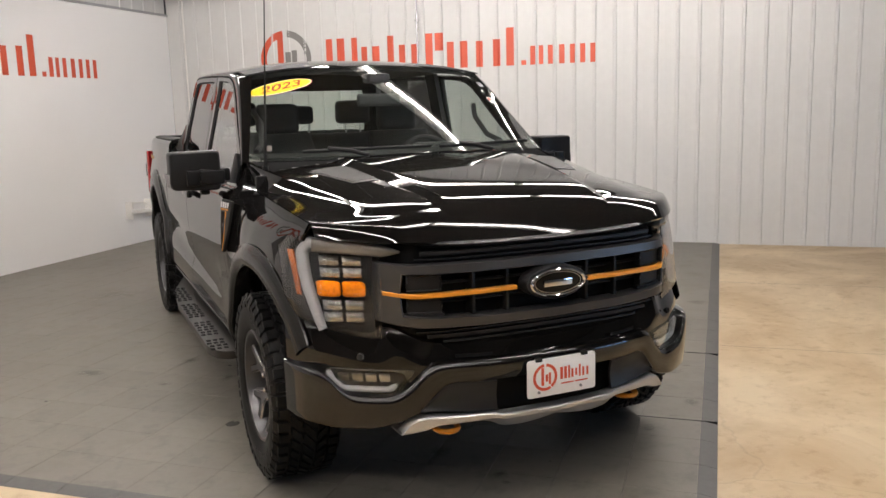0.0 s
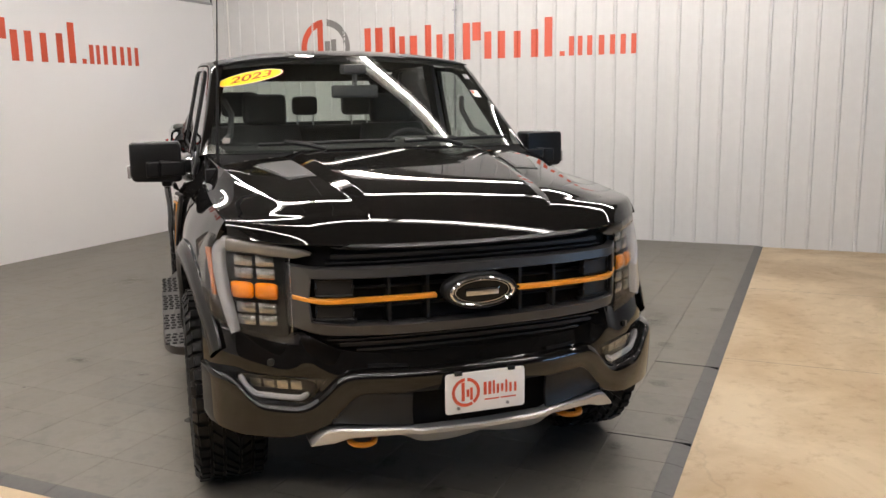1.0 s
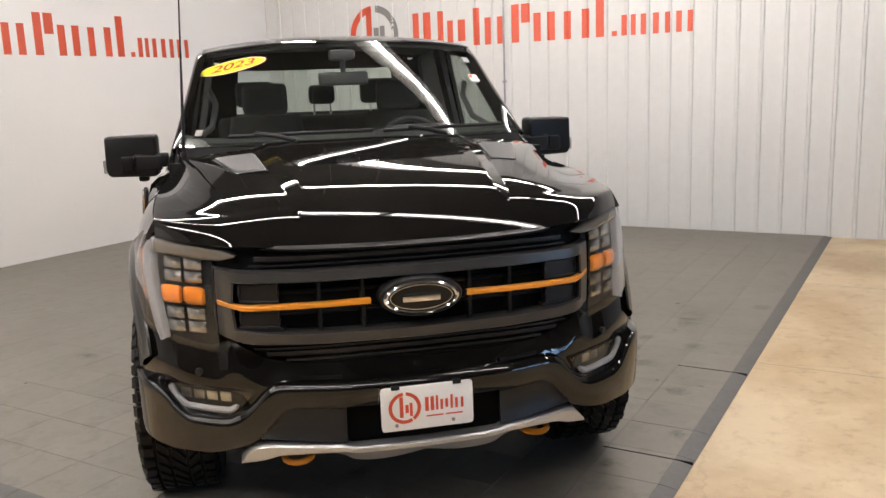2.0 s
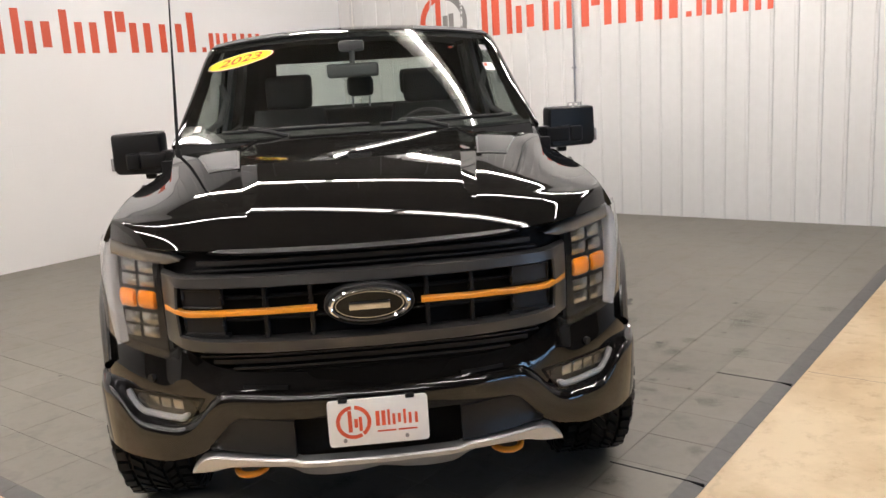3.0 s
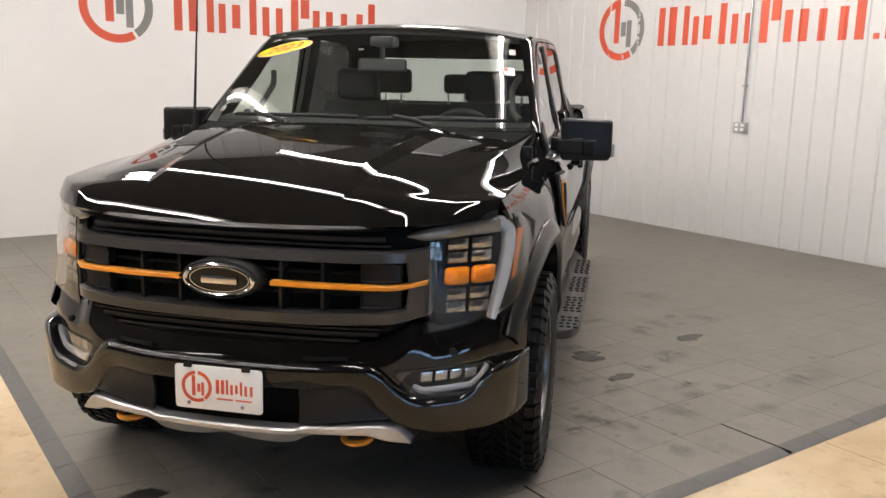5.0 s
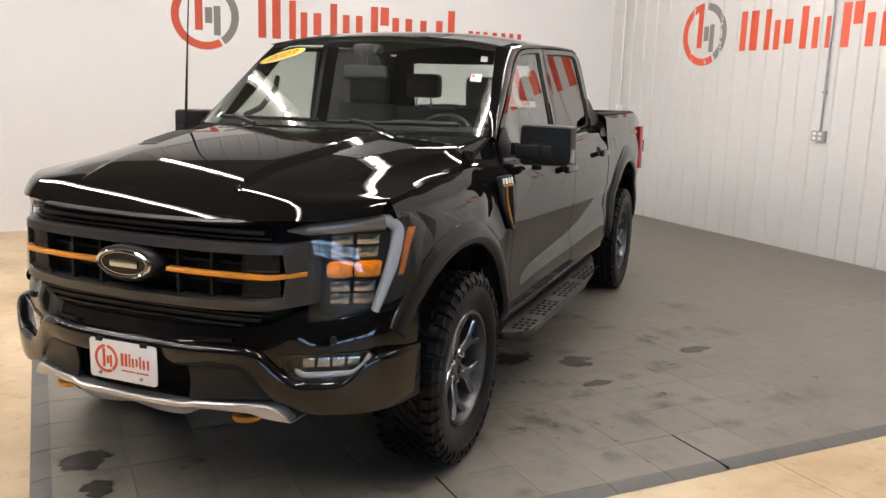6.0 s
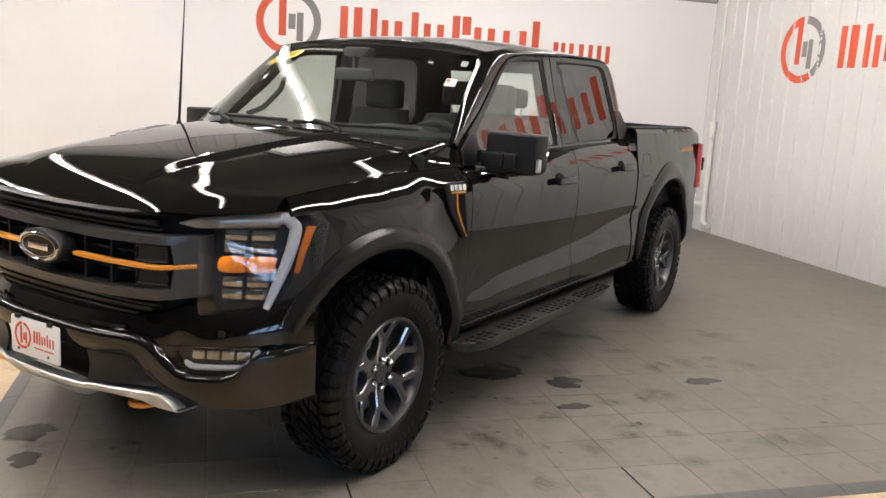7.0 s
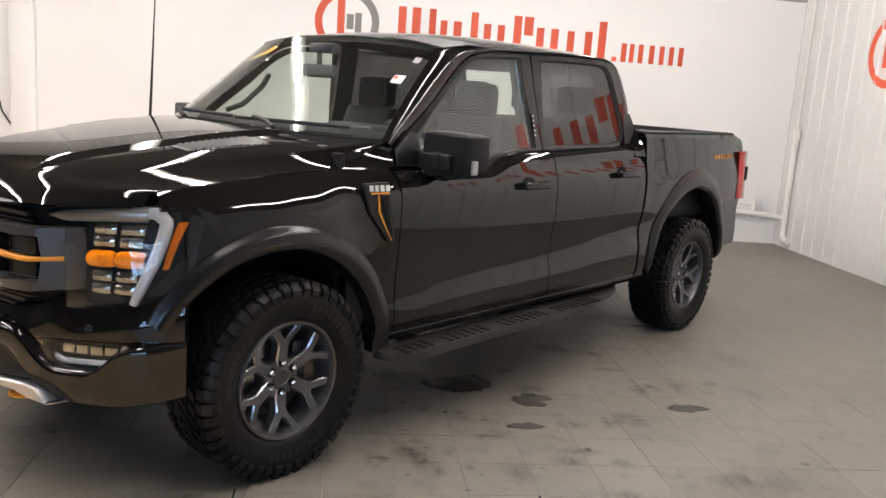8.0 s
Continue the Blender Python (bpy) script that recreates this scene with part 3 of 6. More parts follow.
def tile_mesh(bm=None, at=(0.0, 0.0), half=0.1491):
    bm = bm or bmesh.new()
    x, y = at
    lo = [bm.verts.new((x + a * half, y + b * half, -0.012)) for a, b in ((-1, -1), (1, -1), (1, 1), (-1, 1))]
    mid = [bm.verts.new((x + a * half, y + b * half, -0.0008)) for a, b in ((-1, -1), (1, -1), (1, 1), (-1, 1))]
    top = [bm.verts.new((x + a * (half - 0.0009), y + b * (half - 0.0009), 0.0)) for a, b in ((-1, -1), (1, -1), (1, 1), (-1, 1))]
    bm.faces.new(top)
    for p, q in ((lo, mid), (mid, top)):
        for i in range(4):
            j = (i + 1) % 4
            bm.faces.new((p[i], p[j], q[j], q[i]))
    return bm


def build_floor_pieces():
    B0, L0 = -0.91, -1.10
    field = thing("tile_floor", "grey square plastic floor tiles with dark edging and stains", "tiled floor", kind="structure")
    field.matrix_world = ROOM
    mesh = finish("tile", tile_mesh(), TILE, 15)
    rest = bmesh.new()
    nb, nl = int((B_WALL - B0) / 0.3) + 1, int((L_WALL - L0) / 0.3) + 1
    for i in range(nb):
        for j in range(nl):
            b, l = B0 + 0.15 + 0.3 * i, L0 + 0.15 + 0.3 * j
            if i + j < 23 and i < 15:
                ob = new("tile", mesh)
                ob.parent = field
                ob.location = (b, l, random.uniform(-0.0004, 0.0004))
            elif b < B_WALL - 0.14 and l < L_WALL - 0.14:
                tile_mesh(rest, (b, l))
            else:
                one = tile_mesh()
                hb, hl = min(0.149, (B_WALL - 0.004 - (b - 0.149)) / 2), min(0.149, (L_WALL - 0.004 - (l - 0.149)) / 2)
                if hb > 0.02 and hl > 0.02:
                    for v in one.verts:
                        v.co.x = b - 0.149 + hb + v.co.x / 0.149 * hb
                        v.co.y = l - 0.149 + hl + v.co.y / 0.149 * hl
                    join(rest, one)
    part("tile_rest", rest, TILE, field, kind="stuff", sharp=15)
    for b, l0, l1 in ((1.787, -1.178, -0.80), (0.545, -1.180, -0.78)):   # joints that have opened
        part("open_joint", box(b - 0.004, b + 0.004, l0, l1, -0.0105, 0.0016), VOID, field, "dark open joint")
    # edging: ramped strips with a tab joint every tile
    def ramp(n, along):
        w = 0.082
        prof = ((0.0, -0.012), (0.0, -0.0005), (0.02, 0.0), (w, -0.011), (w, -0.012))
        rows = []
        for t in (0.0015, 0.2985):
            rows.append([((B0 - u, L0 + t + 0.3 * n, z) if along == "l" else (B0 + t + 0.3 * n, L0 - u, z)) for u, z in prof])
        bm = sheet(rows)
        for row in rows:
            bm.faces.new([bm.verts.new(p) for p in row])
        return tidy(bm)
    for along, count in (("b", nb), ("l", nl)):
        first = None
        for n in range(count):
            if first is None:
                first = finish("edging", ramp(0, along), BORDER, 20)
            ob = new("edging", first)
            ob.parent = field
            ob.location = (0.3 * n, 0, 0) if along == "b" else (0, 0.3 * n, 0)
    part("edging_corner", tidy(plate([(B0 - 0.0015, L0 - 0.0015, -0.012), (B0 - 0.08, L0 - 0.0015, -0.012), (B0 - 0.08, L0 - 0.08, -0.012), (B0 - 0.0015, L0 - 0.08, -0.012)],
                              (0, 0, 0.004))), BORDER, field)


def blob(b, l, rb, rl, turn, seed, z=0.0012, n=40):
    rng = random.Random(seed)
    ph = [rng.uniform(0, 6.28) for _ in range(5)]
    top, low = [], []
    for k in range(n):
        a = k * math.tau / n
        r = 1 + 0.24 * math.sin(2 * a + ph[0]) + 0.20 * math.sin(3 * a + ph[1]) + 0.15 * math.sin(5 * a + ph[2]) + 0.10 * math.sin(8 * a + ph[3]) + 0.06 * math.sin(13 * a + ph[4])
        u, v = rb * r * math.cos(a), rl * r * math.sin(a)
        c, s = math.cos(radians(turn)), math.sin(radians(turn))
        top.append((b + u * c - v * s, l + u * s + v * c, z))
        low.append((b + (u * c - v * s) * 1.01, l + (u * s + v * c) * 1.01, 0.0003))
    bm = bmesh.new()
    tv, lv = [bm.verts.new(p) for p in top], [bm.verts.new(p) for p in low]
    bm.faces.new(tv)
    for i in range(n):
        j = (i + 1) % n
        bm.faces.new((lv[i], lv[j], tv[j], tv[i]))
    return bm


WET = ((1.65, 0.53, 0.159, 0.141, 5), (1.98, 0.30, 0.110, 0.087, 4), (1.88, -0.07, 0.076, 0.044, 3), (2.84, 0.24, 0.094, 0.064, 4), (-0.74, -0.37, 0.066, 0.065, -15), (-0.79, -0.07, 0.113, 0.086, -28), (-0.08, 1.27, 0.031, 0.043, -76))
DIRT = ((2.13, -0.03, 0.079, 0.069, 4), (2.08, -0.36, 0.111, 0.052, 3), (2.45, 0.04, 0.119, 0.106, 4), (1.39, -0.57, 0.030, 0.072, 2), (1.53, -0.55, 0.023, 0.034, 1), (1.69, -0.01, 0.071, 0.037, 3), (3.18, 0.64, 0.060, 0.067, 5), (1.92, 0.77, 0.085, 0.053, 5), (2.57, 0.85, 0.093, 0.057, 6), (1.16, -0.47, 0.036, 0.023, 2), (1.28, -0.15, 0.033, 0.028, 3), (1.86, -0.54, 0.021, 0.017, 3), (2.48, -0.60, 0.024, 0.018, 1), (1.50, -0.76, 0.024, 0.015, 1), (-0.73, -0.23, 0.066, 0.040, -28), (0.38, -0.85, 0.059, 0.038, -27), (-0.41, -0.30, 0.023, 0.021, -28), (0.48, 2.65, 0.095, 0.079, -77), (0.62, 1.73, 0.051, 0.060, -77), (-0.34, -0.25, 0.051, 0.047, -75), (3.08, 0.49, 0.040, 0.049, -61))
SCUFFS = ((3.50, 1.11, 0.174, 0.188, 6), (3.35, 0.48, 0.109, 0.149, 4), (2.56, 4.19, 0.190, 0.165, -79))


def build_stains():
    slab = bpy.data.objects["floor"]
    for b in (4.2, 2.05):
        part("saw_cut", box(b - 0.0015, b + 0.0015, -6.0, -1.19, -0.016, -0.0130), BORDER, slab, "thin saw cut in the concrete")
    floor_ob = bpy.data.objects["tile_floor"]
    seed = 0
    for rows, mat, label, name in ((WET, STAIN, "dark wet stain", "wet_stain"), (DIRT, SMUDGE, "dry dirt smudge", "dirt_smudge"), (SCUFFS, PALE, "pale scuffed patch", "scuff")):
        for b, l, rb, rl, turn in rows:
            seed += 1
            part(name, blob(b, l, rb * 1.25, rl * 1.25, turn, seed), mat, floor_ob, label)
    rng = random.Random(41)
    for k in range(70):                       # drips, crumbs and faint smears, thickest beside the truck
        near = rng.random() < 0.75
        b, l = (rng.gauss(1.5, 0.8), rng.gauss(-0.25, 0.5)) if near else (rng.uniform(-0.8, 3.6), rng.uniform(-1.0, 2.6))
        if not (-0.88 < b < 5.5 and -1.06 < l < 4.5):
            continue
        r = rng.uniform(0.006, 0.02) if rng.random() < 0.6 else rng.uniform(0.03, 0.10)
        wet = r < 0.016 and rng.random() < 0.5
        part("drip" if wet else "dirt_smudge", blob(b, l, r * rng.uniform(0.8, 1.8), r, rng.uniform(0, 180), 100 + k, 0.0010 + 0.000002 * k, 18), STAIN if wet else SMUDGE, floor_ob)
    for k in range(9):                         # broad greyish tracks left by feet and tyres
        b, l = rng.uniform(0.2, 3.4), rng.uniform(-0.7, 1.4)
        part("dirt_smudge", blob(b, l, rng.uniform(0.2, 0.4), rng.uniform(0.08, 0.2), rng.uniform(0, 180), 300 + k, 0.0007 + 0.00001 * k), FILM, floor_ob, "broad faint film of dirt")

# ---- truck: x across (driver's side positive), y rearwards, z up ----
AXLE_F, AXLE_R = 0.10, 3.79
ARCH_F, ARCH_R = (0.05, 0.43, 0.555), (3.72, 0.485, 0.598)   # middle y, middle z, radius of the wheel openings


def crease(y):
    return hermite(y, ((0.69, 0.64), (1.04, 0.715), (2.1, 0.75), (2.96, 0.80), (3.1, 0.80)))


def taper(y):
    return hermite(y, ((-0.55, 0.90), (-0.42, 0.925), (-0.3, 0.952), (-0.1, 0.982), (0.12, 1.0), (3.6, 1.0), (4.2, 0.988), (4.68, 0.957)))


def side_x(y, z):
    """Half width of the body's side."""
    c = max(0.69, crease(y)) if y < 3.0 else 0.80
    d = 0.0185 * hermite(y, ((0.6, 0.35), (1.1, 1.0), (2.9, 1.0), (3.2, 0.4)))
    pts = ((0.48, 0.955), (0.52, 0.972), (0.57, 0.986), (c - 0.10, 0.987), (c, 0.9865 - d), (c + 0.05, 0.984 - d * 0.8), (0.96, 0.990),
           (1.10, 0.992), (1.18, 0.985), (1.23, 0.972), (1.27, 0.953), (1.31, 0.930))
    lean = 0.05 * max(0.0, z - 0.78) * hermite(y, ((-0.45, 0.35), (-0.15, 1.0), (0.62, 0.0)))
    # the front fender is drawn in above the wheel and swells out again towards the arch
    far = min(1.0, max(0.0, (math.hypot(y - 0.058, z - 0.442) - 0.600) / 0.16))
    waist = 0.034 * far * far * (3 - 2 * far) * hermite(y, ((-0.42, 0.0), (-0.15, 1.0), (0.30, 1.0), (0.62, 0.0))) if z > 0.7 else 0.0
    return hermite(z, pts) * taper(y) - lean - waist


def glass_x(z):
    """Half width of the cab at the side windows."""
    return 0.852 - 0.223 * (z - 1.35) - 0.05 * (z - 1.35) * (1.86 - z)


def arch_low(y, low, arch):
    yc, zc, r = arch
    d = abs(y - yc)
    return zc + math.sqrt(max(r * r - d * d, 0.0)) if d < r else low


def arch_columns(y0, y1, n, arch=None):
    ys = set(steps(y0, y1, n))
    if arch:
        yc, zc, r = arch
        for k in range(0, 181, 6):
            y = yc + r * math.cos(radians(k)) * 0.99999
            if y0 < y < y1:
                ys.add(y)
        for y in (yc - r - 0.0005, yc + r + 0.0005):
            if y0 < y < y1:
                ys.add(y)
    for y in (-0.3455, -0.3445):
        if y0 < y < y1:
            ys.add(y)
    return sorted(ys)


def side_panel(y0, y1, n, head, low, arch=None, m=22, t=0.018, over=None):
    """A body panel: head(y) gives the points over the shoulder, then the side runs down to low(y) or the wheel opening."""
    rows = []
    for y in arch_columns(y0, y1, n, arch):
        top = head(y)
        zt = top[-1][1]
        lo = low(y) if callable(low) else low
        if arch:
            lo = arch_low(y, lo, arch)
        row = [(x, y, z) for x, z in top]
        for k in range(1, m + 1):
            z = zt + (min(lo, zt - 0.01) - zt) * k / m
            row.append((side_x(y, z), y, z))
        if over and over(y) > 0:               # cut the panel off along a lower line
            zc = over(y)
            kept = [p for p in row if p[2] >= zc]
            a, b = kept[-1], row[len(kept)]
            f = (a[2] - zc) / max(a[2] - b[2], 1e-6)
            end = (a[0] + (b[0] - a[0]) * f, y, zc)
            row = kept + [end] * (len(row) - len(kept))
        rows.append(row)
    return thick(sheet(rows), -t)


def belt(y):
    return hermite(y, ((0.60, 1.262), (1.26, 1.250), (1.36, 1.256), (1.52, 1.303), (1.70, 1.331), (2.0, 1.340), (2.8, 1.362), (3.1, 1.375)))


def door_head(y):
    z = belt(y)
    g = glass_x(z) + 0.012
    w = side_x(y, z - 0.085)
    return [(g, z), (g + 0.015, z + 0.001), (g + (w - g) * 0.55, z - 0.012), (g + (w - g) * 0.86, z - 0.040), (w, z - 0.085)]


# hood: across u (0 middle, 1 side seam), along v (0 at the windscreen, 1 at the front lip)


def roll_off(v):
    return max(0.0, (v - 0.94) / 0.06) ** 2.0


def hood_mid(x, y):
    """Crown of the hood: nearly straight behind, bending down ever faster towards the lip."""
    u = (0.36 - y) / 1.1
    return 1.4076 - 0.0687 * u - 0.1436 * u**2 + 0.1058 * u**4 - 0.1386 * u**9 - (0.0465 + 0.0214 * u - 0.0196 * u * u) * x * x


def hood_seam(v):
    return 1.262 - 0.016 * v - 0.048 * v * v


def shoulder_x(v):
    return hermite(v, ((0, 0.800), (0.3, 0.745), (0.63, 0.655), (0.87, 0.585), (1.0, 0.560)))


def ridge_x(v):
    return hermite(v, ((0, 0.432), (0.5, 0.374), (0.84, 0.336), (0.92, 0.358), (1.0, 0.358)))


def ridge_w(v):
    return hermite(v, ((0, 0.075), (0.5, 0.062), (0.84, 0.050), (0.92, 0.006), (1.0, 0.006)))


def seam_x(v):
    return hermite(v, ((0, 0.872), (0.5, 0.872), (0.8, 0.860), (1.0, 0.842)))


def hood_y(x, v):
    rear = 0.36 + 0.05 * (x / 0.87) ** 2
    front = hermite(abs(x), ((0.0, -0.773), (0.3, -0.768), (0.46, -0.757), (0.57, -0.738), (0.68, -0.665), (0.78, -0.560), (0.868, -0.44)))
    return rear + (front - rear) * v


def eased(t):
    """0 to 1 along a straight ramp with rounded ends."""
    r = 0.06
    t = min(1.0, max(0.0, t))
    if t < r:
        return t * t / (2 * r * (1 - r))
    if t > 1 - r:
        return 1 - (1 - t) ** 2 / (2 * r * (1 - r))
    return (t - r / 2) / (1 - r)


def hood_base(x, v):
    """Raised middle, a facet down to the flanks, a crease, then the fall to the side seam."""
    x, xe, xs, xc, w = abs(x), shoulder_x(v), seam_x(v), ridge_x(v), ridge_w(v)
    drop = hermite(v, ((0, 0.020), (0.6, 0.018), (0.84, 0.014), (0.93, 0.0), (1.0, 0.0)))

    bend = hermite(v, ((0, 0.20), (0.4, 0.40), (0.84, 0.40), (1.0, 0.10)))

    def top(x):
        out = max(0.0, x - xc - w)
        return hood_mid(x, hood_y(x, v)) - drop * eased((x - xc) / w) - bend * out * out
    if x <= xe:
        return top(x)
    d = (x - xe) / (xs - xe)
    fall = top(xe) - hood_seam(v)
    return top(xe) - fall * (0.30 * d + 0.70 * (1 - (1 - d) ** 2))


def hood_z(x, v):
    edge = hermite(abs(x), ((0.0, 1.122), (0.30, 1.124), (0.46, 1.130), (0.57, 1.138), (0.68, 1.140), (0.80, 1.146), (0.868, 1.152)))
    r = roll_off(v)
    return hood_base(x, v) - (hood_base(x, 1.0) - edge) * r


def build_hood(truck):
    rows = []
    vs = sorted(set(steps(0, 0.84, 34)) | set(steps(0.85, 1.0, 26)))
    for v in vs:
        xc, xe = ridge_x(v), shoulder_x(v)
        half = steps(0, xc, 10) + [xc + ridge_w(v) * f for f in (0.02, 0.04, 0.06, 0.08, 0.5, 0.92, 0.94, 0.96, 0.98, 1.0)] + steps(xc + ridge_w(v), xe, 8)[1:] + steps(xe, seam_x(v), 20)[1:]
        across = [-x for x in half[::-1][:-1]] + half
        rows.append([(x, hood_y(x, v), hood_z(x, v)) for x in across])
    hood = part("hood", thick(sheet(rows), -0.014), PAINT, truck, "glossy black hood with two raised ridges", 30)
    for side in (-1, 1):                      # louvred inserts beside the ridges
        def at(f, g, d):
            v = 0.15 + 0.30 * g
            x = ridge_x(v) + ridge_w(v) + 0.004 + (0.175 - 0.060 * g) * f
            return (side * x, hood_y(x, v), hood_z(x, v) + d)
        one = sheet([[at(f, g, 0.0025) for f in steps(0, 1, 6)] for g in steps(0, 1, 14)])
        part("louvre_panel", thick(one, 0.002), SATIN, hood, "dark grey louvred insert", 30)
        for k in range(11):
            g = 0.04 + 0.084 * k
            one = sheet([[at(f, g + dg, d) for f in steps(0.05, 0.95, 6)] for dg, d in ((0, 0.003), (0.006, 0.011), (0.045, 0.0035))])
            part("louvre", thick(one, 0.0015), LOUVRE, hood, "", 30)


def build_body_sides(truck):
    def fender_head(y):
        v = max(0.0, min(1.0, (0.405 - y) / 0.85))
        k = max(0.0, (y - 0.405) / 0.281)
        x0, z0 = seam_x(v) + 0.004 + 0.014 * k, hood_seam(v) - 0.002 + 0.010 * k
        pts = []
        zt = min(z0 - 0.05, hermite(y, ((-0.45, 0.99), (-0.2, 0.99), (0.2, 1.015), (0.69, 1.130))))
        x1 = side_x(y, zt)
        for t in steps(0, 1, 12):
            # bulging shoulder from the seam to the side
            bx, bz = x1 - 0.004, z0 - (z0 - zt) * 0.40
            pts.append(((1 - t) ** 2 * x0 + 2 * t * (1 - t) * bx + t * t * x1, (1 - t) ** 2 * z0 + 2 * t * (1 - t) * bz + t * t * zt))
        return pts
    rows = []                                 # panel between the hood's rear corner and the windscreen pillar
    for k in steps(0, 1, 12):
        row = []
        for f in steps(0, 1, 16):
            x = 0.780 + (seam_x(0.0) - 0.780) * f
            z = hood_z(x, 0.0)
            xr, zr = 0.832 + 0.066 * f, 1.272 + (z - 1.262) * (1.388 - 1.272) / (hood_z(0.780, 0.0) - 1.262)
            y = hood_y(x, 0.0) + 0.005
            row.append((x + (xr - x) * k, y + (0.742 - y) * k, z + (zr - z) * k - 0.001))
        rows.append(row)
    both("cowl_side", thick(sheet(rows), -0.014), PAINT, truck, "glossy black panel beside the cowl", 30)
    both("front_fender", side_panel(-0.425, 0.686, 60, fender_head, lambda y: 0.50 if y > 0 else 0.80, ARCH_F, over=lambda y: 1.135 if y < -0.345 else 0.0), PAINT, truck, "glossy black front fender", 30)
    both("front_door", side_panel(0.692, 1.932, 48, door_head, 0.515), PAINT, truck, "glossy black front door", 30)
    both("rear_door", side_panel(1.940, 2.958, 40, door_head, lambda y: 0.515 if y < 2.8 else 0.525), PAINT, truck, "glossy black rear door", 30)

    def bed_head(y):
        k = taper(y)
        end = hermite(y, ((4.45, 0.0), (4.66, 0.03)))
        return [(0.868 * k, 1.440 - end), (0.905 * k, 1.447 - end), (0.932 * k, 1.443 - end), (0.950 * k, 1.420 - end), (0.958 * k, 1.36), (0.968 * k, 1.28), (side_x(y, 1.18), 1.18)]
    both("bed_side", side_panel(2.985, 4.66, 44, bed_head, lambda y: 0.50 if y < 3.6 else 0.58, ARCH_R), PAINT, truck, "glossy black cargo bed side", 30)

    for arch, yc0, zc0, r0, name in ((ARCH_F, 0.058, 0.445, 0.620, "front"), (ARCH_R, 3.745, 0.545, 0.655, "rear")):
        yc, zc, r = arch
        rows = []
        for a in steps(1, 152 if name == "front" else 179, 60):
            c, s = math.cos(radians(a)), math.sin(radians(a))
            oy, oz = yc0 + r0 * c, zc0 + r0 * s
            iy, iz = yc + (r - 0.012) * c, zc + (r - 0.012) * s
            fade = hermite(oz, ((0.42, 0.3), (0.6, 0.75), (0.8, 1.0)))
            ox = side_x(oy, max(oz, 0.5)) + 0.001
            row = [(ox - 0.004, oy, oz), (ox + 0.005, oy, oz)]
            for t in (0.08, 0.25, 0.5, 0.75, 0.93):
                y, z = oy + (iy - oy) * t, oz + (iz - oz) * t
                row.append((side_x(oy + (iy - oy) * t, max(z, 0.5)) + hermite(t, ((0.08, 0.008), (0.25, 0.020), (0.5, 0.029), (0.75, 0.031), (0.93, 0.028))) * fade, y, z))
            lip = side_x(iy, max(iz, 0.5)) + 0.027 * fade
            row += [(lip - 0.004, iy, iz), (lip - 0.014, yc + (r - 0.020) * c, zc + (r - 0.020) * s), (0.90, yc + (r - 0.020) * c, zc + (r - 0.020) * s)]
            rows.append(row)
        both("arch_flare", tidy(sheet(rows)), FLARE, truck, "satin black flared wheel arch", 30)
        rows = []
        for a in steps(0, 180, 32):
            c, s = math.cos(radians(a)), math.sin(radians(a))
            rows.append([(x, max(yc + (r - 0.004) * c, -0.358), zc + (r - 0.004) * s) for x in (0.955, 0.80, 0.55)])
        both("wheel_liner", tidy(sheet(rows)), VOID, truck, "black wheel housing liner", 30)

    # sill, running board
    rows = []
    for y in steps(0.66, 2.97, 30):
        rows.append([(0.962, y, 0.530), (0.972, y, 0.512), (0.968, y, 0.492), (0.945, y, 0.470), (0.86, y, 0.462), (0.80, y, 0.50)])
    both("sill", thick(sheet(rows), -0.01), PAINT, truck, "black door sill", 30)
    for side in (-1, 1):
        step = part("running_board", running_board(side), BOARD, truck, "matt black running board with punched grip holes", 30)
        for y in steps(0.92, 2.62, 2):
            one = box(min(side * 0.70, side * 0.99), max(side * 0.70, side * 0.99), y - 0.03, y + 0.03, 0.405, 0.445, 0.008)
            part("bracket", one, MATTE, step)
        # grip holes are black pads on the board, their inner shade as colour
        for n, (ya, cols) in enumerate(((0.69, 4), (1.00, 6), (1.46, 7), (1.96, 8))):
            for i in range(cols):
                for j in range(3):
                    y, x = ya + 0.058 * i, 1.005 + 0.033 * j + (0.0 if i % 2 else 0.006)
                    one = box(side * x - 0.011, side * x + 0.011, y - 0.015, y + 0.015, 0.4495, 0.4535, 0.0015)
                    part("grip_hole", one, VOID, step)


def running_board(side):
    out = []
    for y, x in ((0.60, 0.930), (0.60, 0.99), (0.64, 1.060), (0.76, 1.095), (1.90, 1.095), (2.35, 1.060), (2.74, 0.965), (2.86, 0.915), (2.86, 0.88)):
        out.append((side * x, y, 0.405))
    out = rounded(out, 0.05, 4)
    one = plate(out, (0, 0, 0.046), 0.010)
    return one


def cab_top_outline():
    return ((0.735, 1.352), (0.86, 1.437), (1.02, 1.548), (1.12, 1.630), (1.22, 1.715), (1.29, 1.768), (1.37, 1.812), (1.45, 1.833), (1.55, 1.845), (1.75, 1.856),
            (1.92, 1.863), (2.2, 1.874), (2.5, 1.882), (2.70, 1.884), (2.79, 1.874), (2.86, 1.838), (2.90, 1.79), (2.935, 1.69), (2.958, 1.56), (2.972, 1.42))


WS_BASE = lambda x: 0.42 + 0.279 * x * x + 0.08 * (x / 0.835) ** 6


